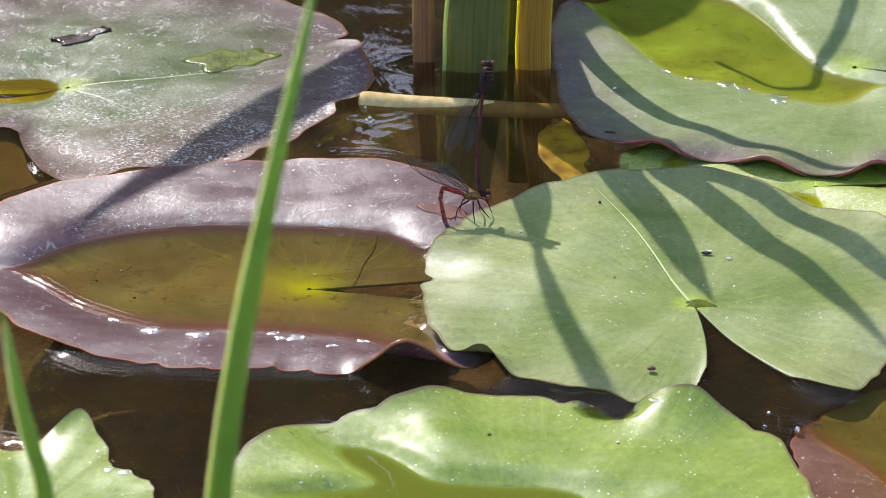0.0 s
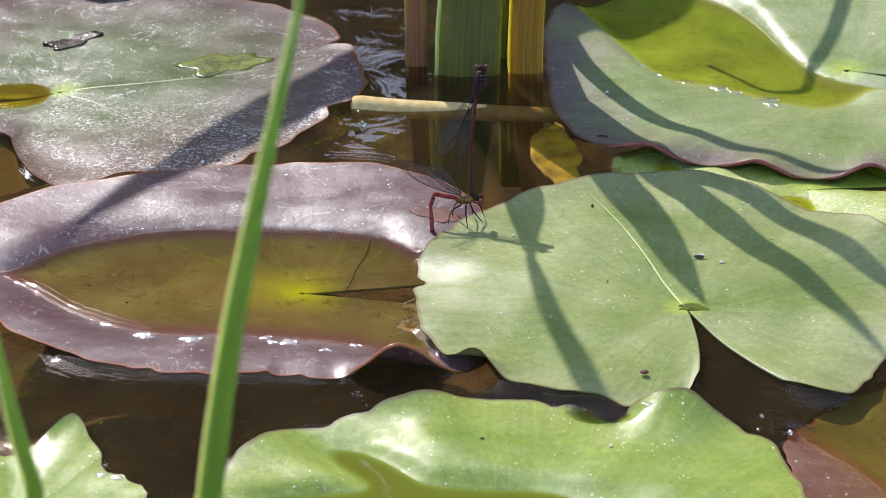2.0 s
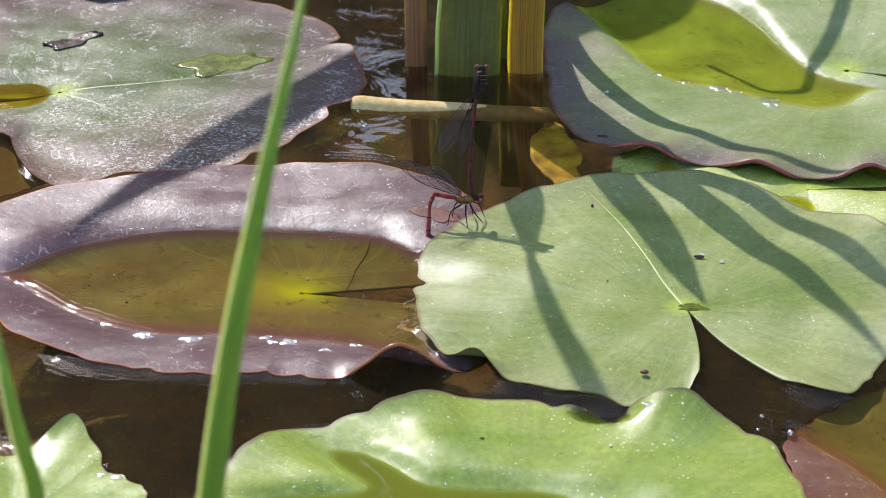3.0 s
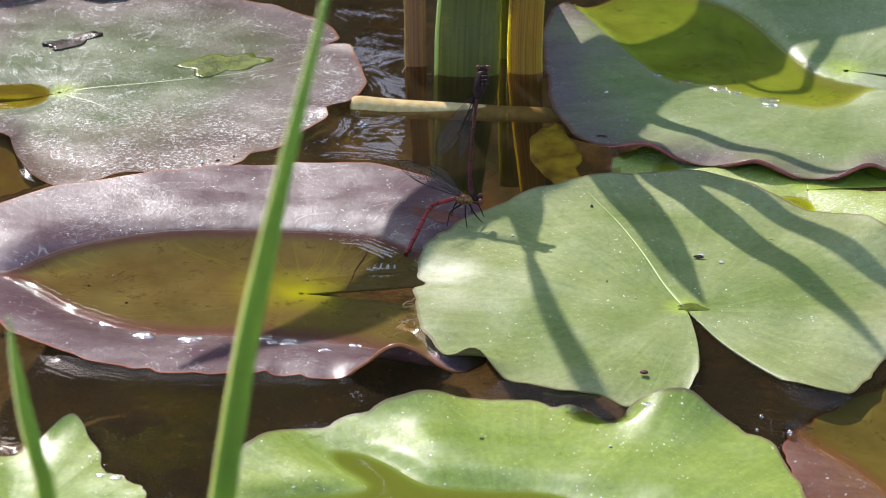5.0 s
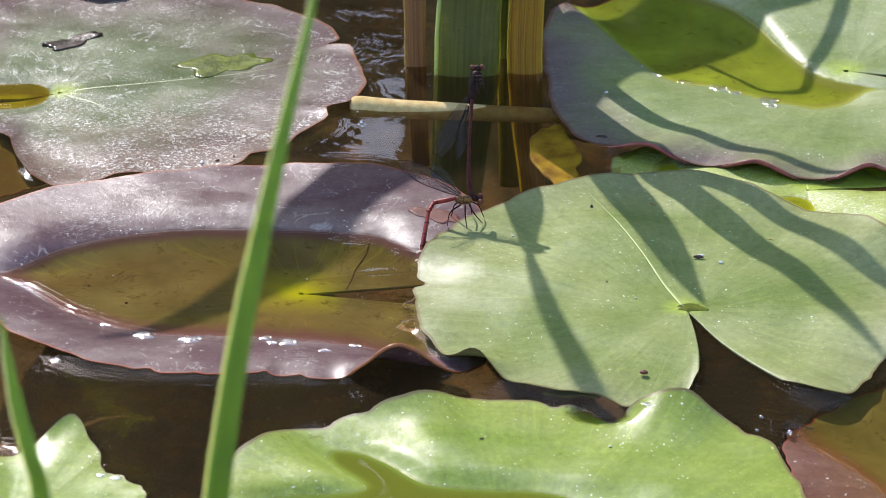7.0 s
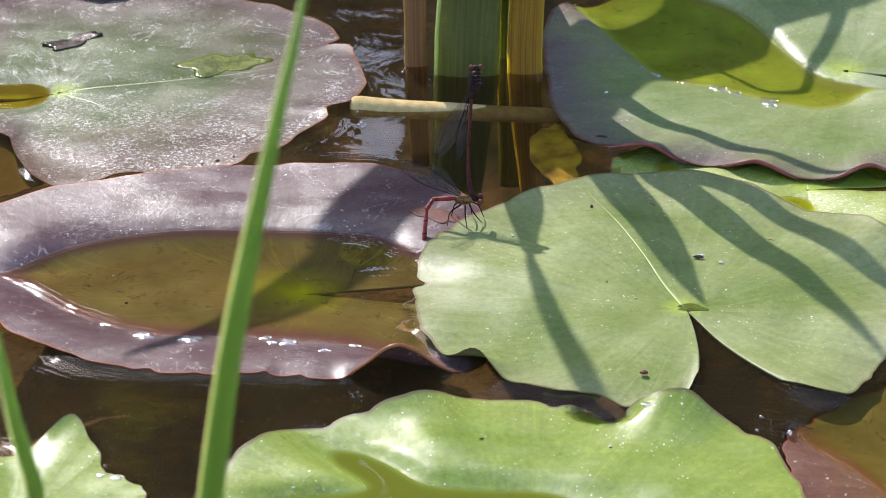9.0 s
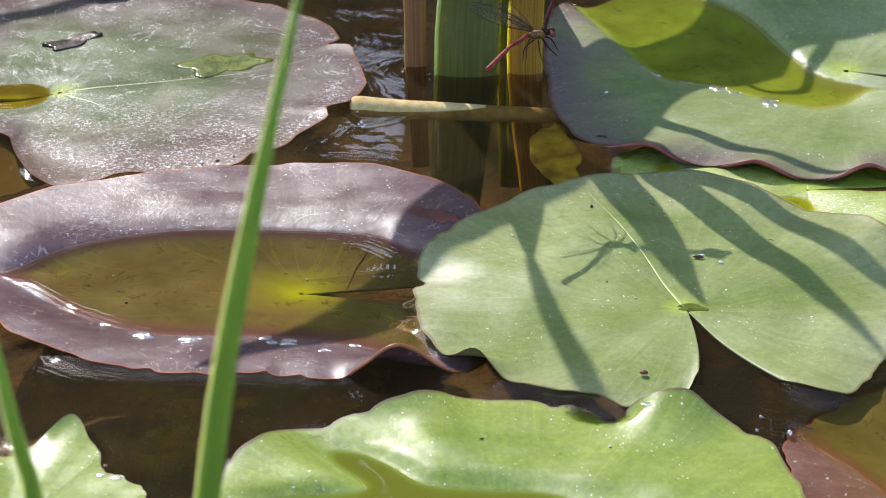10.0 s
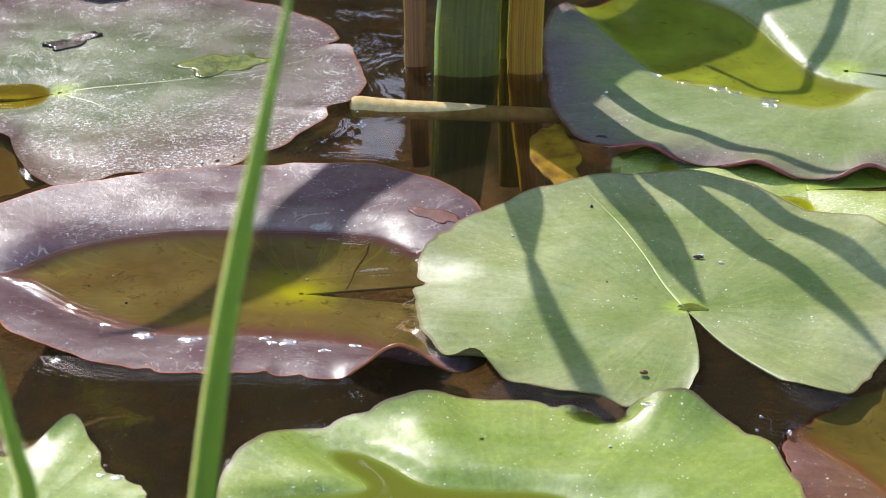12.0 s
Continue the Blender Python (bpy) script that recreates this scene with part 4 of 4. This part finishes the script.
def top_of(key, x, y):
    p = PADS[key]
    th = np.array([math.atan2(y - p["c"][1], x - p["c"][0])])
    rho = np.hypot(x - p["c"][0], y - p["c"][1]) / pad_radius(p, th)
    return float(pad_height(p, th, np.minimum(rho, 1), np.array([float(x)]), np.array([float(y)]))[0])


def scrap(name, at, size, turn, material, label, category, on=None, level=0.0, curl=0.0, ragged=0.25, seed=1, thick=0.3, lift=0.12):
    """A thin irregular piece of leaf, lying on a pad or in the water; size: its half length and half width in mm."""
    rng = random.Random(seed)
    waves = [(k, ragged * rng.uniform(0.3, 1) / k ** 0.7, rng.uniform(0, 6.28)) for k in range(2, 10)]
    c, sn = math.cos(math.radians(turn)), math.sin(math.radians(turn))
    verts, faces, uvs, na, nr = [], [], [], 48, 7
    for side in (0, 1):
        for i in range(nr):
            for j in range(na):
                a = 2 * math.pi * j / na
                k = (i / (nr - 1)) * (1 + sum(w * math.sin(n * a + q) for n, w, q in waves))
                u, v = size[0] * k * math.cos(a), size[1] * k * math.sin(a)
                x, y = u * c - v * sn, u * sn + v * c
                z = (top_of(on, at[0] + x, at[1] + y) + lift if on else level) + curl * ((u / size[0]) ** 2 + 0.4 * math.sin(3 * a) * k)
                verts.append((x * MM, y * MM, (z - side * thick) * MM))
                uvs.append((j / na, i / (nr - 1)))
    m = na * nr
    for i in range(nr - 1):
        for j in range(na):
            b = (j + 1) % na
            q = (i * na + j, (i + 1) * na + j, (i + 1) * na + b, i * na + b)
            faces += [q, tuple(m + e for e in reversed(q))]
    for j in range(na):
        b, e = (j + 1) % na, (nr - 1) * na
        faces.append((e + j, m + e + j, m + e + b, e + b))
    ob = part(name, verts, faces, material, None, "", uvs)
    ob.location = (at[0] * MM, at[1] * MM, 0)
    return tagged(ob, label, category)


ALGAE = plain_material("wet_algae", (0.035, 0.05, 0.006), (0.13, 0.15, 0.02), 260, 0.3, 0.0004, 0.25)
TAN = plain_material("tan_scrap", (0.20, 0.12, 0.05), (0.34, 0.22, 0.10), 260, 0.6)
WET_BROWN = plain_material("wet_brown_debris", (0.012, 0.008, 0.006), (0.06, 0.035, 0.025), 260, 0.3, 0.0004, 0.2)
RUST = plain_material("rusty_patch", (0.085, 0.028, 0.02), (0.16, 0.06, 0.04), 160, 0.5, 0.0004, 0.2)
scrap("algae_scrap", (-63, 109), (11.5, 7.5), 6, ALGAE, "wet olive scrap of algae on the bronze lily pad", "algae", on="bronze", ragged=0.42, seed=4, thick=0.05, lift=0.05)
scrap("algae_scrap", (29, -66.5), (6.5, 2.6), -8, ALGAE, "fringe of green algae between two lily pads", "algae", level=1.75, ragged=0.5, seed=17, thick=0.4)
scrap("hub_scar", (56.1, -33.1), (3.2, 1.9), 5, ALGAE, "wet yellow-green scar at the hub of the green lily pad", "leaf scrap", on="green", ragged=0.3, seed=11, thick=0.05, lift=0.04)
scrap("leaf_patch", (-1.5, 13.5), (7, 2.6), -26, RUST, "rusty withered patch on the purple lily pad", "leaf scrap", on="purple", ragged=0.3, seed=8, thick=0.03, lift=0.05)
scrap("sunken_leaf", (29.8, 50), (6.6, 19.0), 4, YELLOW, "yellow decaying leaf lying under water", "leaf", level=0.6, curl=0.4, ragged=0.26, seed=13)
scrap("sunken_leaf", (36, 70), (8.5, 5.0), -38, TAN, "tan curled leaf scrap under water", "leaf", level=-1.6, curl=1.2, ragged=0.3, seed=6)
scrap("sunken_leaf", (-12, -36), (5.5, 4.5), 15, TAN, "brown curled leaf scrap beside the notch", "leaf", level=-2.6, curl=0.3, ragged=0.3, seed=9)
scrap("curled_leaf_scrap", (-108.5, 126), (8.5, 3.6), 31, WET_BROWN, "dark wet curled scrap on the bronze lily pad", "leaf scrap", on="bronze", curl=0.5, ragged=0.3, seed=23, thick=0.8)
rod("root_hair", [(x, y, top_of("purple", x, y) + 0.15) for x, y in ((-17.7, 6.6), (-18.5, 2), (-20.7, -4.5), (-21.5, -10), (-22.7, -15))], [0.16, 0.22, 0.18, 0.1], RUST, None, "", 20, 6)
tagged(bpy.data.objects["root_hair"], "thin red-brown rootlet lying in the puddle", "rootlet")


def tangle(name, at, spread_mm, count, material, label, seed):
    """A loose knot of thin strands in the water, as one mesh."""
    rng = random.Random(seed)
    verts, faces = [], []
    for _ in range(count):
        p, a, pts = [rng.gauss(0, spread_mm[0] / 2), rng.gauss(0, spread_mm[1] / 2), rng.uniform(-0.5, 0.6)], rng.uniform(0, 6.28), []
        for _ in range(5):
            pts.append(tuple(p))
            a += rng.gauss(0, 0.9)
            p = [p[0] + 1.4 * math.cos(a), p[1] + 1.4 * math.sin(a), p[2] + rng.gauss(0, 0.25)]
        w = rng.uniform(0.1, 0.3) * MM
        v, f, _u = sweep(mm(pts), [w, 0.5 * w], [w, 0.5 * w], 14, 6, (0.2, 0.3, 1))
        faces += [tuple(i + len(verts) for i in q) for q in f]
        verts += v
    ob = part(name, verts, faces, material)
    ob.location = (at[0] * MM, at[1] * MM, (POND - 0.6) * MM)
    return tagged(ob, label, "rootlets", kind="stuff")


tangle("rootlets", (67.5, -80), (7, 6), 34, DARK, "tangle of wet dark rootlets between two lily pads", 5)
tangle("rootlets", (-8.0, -36), (4, 7), 14, TAN, "wet brown fibres caught beside a lily pad", 9)


def bubble(x, y, r):
    v, f = ball((0, 0, 0), (r * MM, r * MM, r * MM), 8, 12)
    ob = part("bubble", v, f, BEAD)
    ob.location = (x * MM, y * MM, (POND + 0.3 * r) * MM)
    return tagged(ob, "tiny clear bubble floating on the water", "bubble", "bubbles on the water")


for x, y, r in ((-23, 76, 0.5), (-21.6, 69.5, 0.6), (-20.7, 68, 0.5), (-22.4, 68.4, 0.45), (-21.2, 66.8, 0.5), (-24.5, 110, 0.4), (-3.5, 98.5, 0.45), (66, -77, 0.5), (71, -83, 0.6), (64.5, -82, 0.4)):
    bubble(x, y, r)
# flat beads of water, added where puddle rims glint so they catch the sun
for key, x, y, size in (("purple", -75.9, -36.0, 0.8), ("purple", -66.3, -42.2, 1.5), ("purple", -55.5, -44.2, 1.5), ("purple", -39.1, -42.0, 0.9), ("purple", -37.6, -45.4, 0.8), ("purple", -33.9, -45.2, 1.4), ("purple", -25.8, -49.4, 0.7), ("purple", -19.2, -45.2, 0.8),
                        ("back", 60.5, 104.6, 1.0), ("back", 68.6, 101.6, 1.3), ("back", 77.6, 95.6, 1.8), ("back", 89.9, 87.6, 1.7), ("back", 90.2, 82.0, 1.3), ("back", 81.6, 92.4, 1.2), ("back", 57.1, 111.2, 0.6),
                        ("front", 30.1, -76.6, 0.8), ("front", 42.5, -76.2, 0.7), ("corner", -67.4, -98.7, 0.7), ("corner", -64.2, -100.4, 0.7)):
    v, f = ball((0, 0, 0), (1.7 * size * MM, 1.3 * size * MM, 0.34 * size * MM), 12, 20)
    random.seed(int(10 * x))
    lobes = [(random.uniform(0.05, 0.16), random.uniform(0, 6.28)) for _ in range(4)]
    v = [(a * (1 + sum(w * math.sin((k + 2) * math.atan2(b, a) + q) for k, (w, q) in enumerate(lobes))), b * (1 + sum(w * math.sin((k + 2) * math.atan2(b, a) + q) for k, (w, q) in enumerate(lobes))), c) for a, b, c in v]
    bead = part("glint_bead", v, f, BEAD)
    bead.location = (x * MM, y * MM, (top_of(key, x, y) + 0.08) * MM)
    tagged(bead, "flat bead of water added to glint at a puddle's edge", "water bead", "beads of water")
crumb("twig_crumb", (60.3, -9.4, 3.0), (2.6, 0.9, 0.8), DARK, "dark crumb lying on the green lily pad", "debris", -10)
crumb("seed", (61.0, -9.2, 3.4), (1.6, 0.6, 0.5), CRUMB, "pale crumb beside a dark one on the green lily pad", "seed", -10)
crumb("seed", (65.3, -12.0, 3.0), (1.3, 0.9, 0.6), CRUMB, "pale seed lying on the green lily pad", "seed")
crumb("fly", (36.8, 16.3, 3.2), (0.8, 0.8, 1.2), DARK, "tiny black fly on the green lily pad", "insect")
crumb("snail", (43.0, -61.5, 3.0), (2.0, 1.2, 0.9), RUST, "tiny brown speckled snail on the green lily pad", "snail")
crumb("speck", (-96.2, 18.8, 1.8), (2.4, 1.8, 0.4), RUST, "dark round speck on the purple lily pad", "speck")
crumb("bud_scale", (42.5, 60.4, 1.3), (4.4, 2.4, 1.4), DARK, "dark bud scale at the edge of a lily pad", "debris", -15)
rng = random.Random(12)
for key, x, y, size in (("bronze", -62, 44, 1.6), ("bronze", -58, 44.5, 1.2), ("bronze", -54, 46, 1.0), ("back", 45.5, 89, 1.3), ("green", 44, -28, 0.8), ("green", 38, -20, 0.6), ("green", 17, 3, 0.9), ("front", 34, -88, 0.9),
                        ("front", 8, -86, 0.7), ("purple", -78, -8, 0.9), ("purple", -83, -13.5, 0.8), ("purple", -73, -22, 1.0), ("purple", -32, -9.5, 1.1), ("purple", -46, -20, 0.6)):
    crumb("crumb", (x, y, top_of(key, x, y) + 0.2), (0.7 * size * rng.uniform(1.1, 2.4), 0.6 * size, 0.4 * size), rng.choice((DARK, RUST, CRUMB)), "tiny dry crumb on a lily pad", "debris", rng.uniform(0, 180))


def place(p, q):
    """A pose at p whose x axis points to q, both in mm in the insect's space."""
    d = (Vector(q) - Vector(p)).normalized()
    return Matrix.Translation(Vector(p) * MM) @ d.to_track_quat("X", "Z").to_matrix().to_4x4()


def along(p, q, length):
    p, q = Vector(p), Vector(q)
    return p + (q - p).normalized() * length


def motions():
    # wind: how far the reed leaves have swung
    wind = [(0.0, 0.0), (1.0, 0.02), (2.0, 0.0), (3.2, 0.02), (4.0, 0.55), (4.8, 1.15), (5.0, 1.42), (5.2, 1.7), (5.4, 1.9), (5.6, 2.0), (5.8, 2.05), (6.2, 2.0), (6.4, 1.88),
            (6.6, 1.5), (6.8, 1.1), (7.0, 0.76), (7.2, 0.6), (8.0, 0.45), (8.8, 0.76), (9.1, 1.1), (9.4, 1.28), (9.7, 1.4), (10.0, 1.52), (10.3, 1.48), (10.6, 1.4), (10.8, 1.28), (11.1, 1.02), (11.4, 0.8), (11.7, 0.74), (12.0, 0.73)]
    for leaf in (WIDE, THIN):
        at = Matrix.Translation(leaf.location)
        walk(leaf, [(t, at @ Matrix.Rotation(radians(21.97 * s), 4, (17.15, 1.715, 13.62))) for t, s in wind])
    # grass: lean to the right
    lean = [(0.0, 0.1), (1.0, 0.05), (2.5, 0.0), (3.2, 0.1), (4.0, 0.35), (4.8, 0.5), (5.2, 0.5), (5.5, 0.57), (6.0, 0.5), (6.5, 0.42), (7.2, 0.22), (8.0, 0.15), (8.8, 0.1), (9.5, 0.0), (10.5, -0.05), (12.0, -0.2)]
    for blade, much in ((BLADE, 1.75), (SMALL, 1.6)):
        at = blade.location.copy()
        walk(blade, [(t, pose(*at, 0, much * s, 0)) for t, s in lean])
    # female abdomen: elbow and aim of the end, in mm from her thorax
    bend = [(0.0, (-8.0, 1.3), (-6.4, -2.1, -7.7)), (0.5, (-8.0, 1.2), (-6.5, -2.1, -7.7)), (1.5, (-8.2, 0.4), (-7.0, -3.6, -7.7)), (2.5, (-8.2, 0.9), (-8.8, -5.9, -7.7)), (3.2, (-8.0, 0.4), (-9.1, -6.2, -7.7)), (4.0, (-7.9, -0.6), (-11.4, -8.0, -7.7)), (4.8, (-7.8, -1.6), (-13.7, -10.9, -7.7)), (5.0, (-8.0, -1.8), (-13.8, -12.6, -7.7)), (5.5, (-8.4, -2.0), (-14.5, -18.0, -7.7)), (5.8, (-8.2, -1.4), (-11.6, -14.3, -7.7)), (6.5, (-8.2, -1.4), (-10.7, -12.6, -7.7)), (7.2, (-8.0, -1.4), (-10.0, -8.5, -7.7)), (8.8, (-8.9, -1.0), (-9.8, -7.1, -7.7)), (9.0, (-9.0, -0.6), (-9.8, -7.1, -7.7)), (9.3, (-9.3, 1.8), (-10.0, -7.4, -7.7)), (9.6, (-9.0, 4.2), (-10.3, -5.0, -7.7)),
            (9.8, (-9.2, 2.6), (-10.0, -5.0, -8.4)), (9.9, (-6.0, -4.0, -2.5), (-9.5, -11.0, -8.0)), (10.0, (-5.5, -4.5, 0.0), (-12.0, -18.0, 0.5)), (12.0, (-5.5, -4.5, 0.0), (-12.0, -18.0, 1.0))]
    fore, mid, rear = [], [], []
    root = (-2.2, 0.0, 0.4)
    for t, elbow, end in bend:
        ex, ey, ez = elbow if len(elbow) == 3 else (elbow[0], 0.3, elbow[1])
        tx, ty, tz = end if len(end) == 3 else (end[0], -0.3, end[1])
        e = along(root, (ex + 1.2, ey, ez + 0.6), 5.4)
        k = along(e, ((ex + tx) / 2 - 0.8, (ey + ty) / 2, (ez + tz) / 2 + 1.5), 3.0)
        fore.append((t, place(root, e)))
        mid.append((t, place(e, k)))
        rear.append((t, place(k, (tx, ty, tz))))
    walk(FORE, fore), walk(MIDDLE, mid), walk(REAR, rear)
    # the pair sits, then takes off and hovers out of view; shifts in mm
    flight = [(0.0, (0, 0, 0)), (9.5, (0, 0, 0)), (9.8, (0, 0, 0)), (9.9, (-2.5, 5.4, 22)), (10.0, (18, 27, 32)), (10.1, (30, 28, 36)), (10.2, (11, 28, 46)), (10.3, (-8, 44, 46)),
              (10.4, (-1, 36, 46)), (10.5, (8, 51, 48)), (10.6, (3, 47, 48)), (10.8, (33, 35, 48)), (10.9, (12, 44, 49)), (11.0, (-17.6, 49.6, 50)), (11.1, (-50, 39, 56)), (11.2, (-44, 36.6, 62)), (11.3, (-27.6, 51, 68)), (11.4, (-9.4, 74, 70)), (11.5, (32, 86, 72)), (11.6, (100, 118, 84)), (12.0, (380, 300, 240))]
    tilt = {9.9: 10, 10.0: 28, 10.1: 34, 10.2: 30, 10.3: 8, 10.4: 30, 10.5: 34, 10.6: 34, 10.8: 34, 10.9: 30}
    walk(FEMALE, [(t, pose(*(THORAX_AT + Vector(d) * MM), 0, -0.25 * (tilt.get(t, 20) if t > 9.8 else 0), 0)) for t, d in flight])
    # the male sways on his hold; degrees to the right
    sway = [(0.0, 0.0), (1.5, 0.4), (2.5, 0.6), (3.2, 0.8), (4.8, 1.8), (5.5, 1.6), (5.8, -0.8), (6.5, -1.3), (7.2, -1.8), (8.8, -2.8), (9.0, -2.3), (9.5, -0.6), (9.8, -1.4)]
    stand = pose(0, 0, 0, -40, 0, 0)
    rows = [(t, Matrix.Translation(MALE_AT) @ pose(0, 0, 0, 0, a, 0) @ stand) for t, a in sway]
    for t, d in flight[3:]:
        rows.append((t, Matrix.Translation(MALE_AT + Vector(d) * MM) @ (pose(0, 0, 0, 0, tilt.get(t, 20), 0) if t < 10.4 else pose(0, 0, 0, -6, -8, 0)) @ stand))
    walk(MALE, rows)


motions()
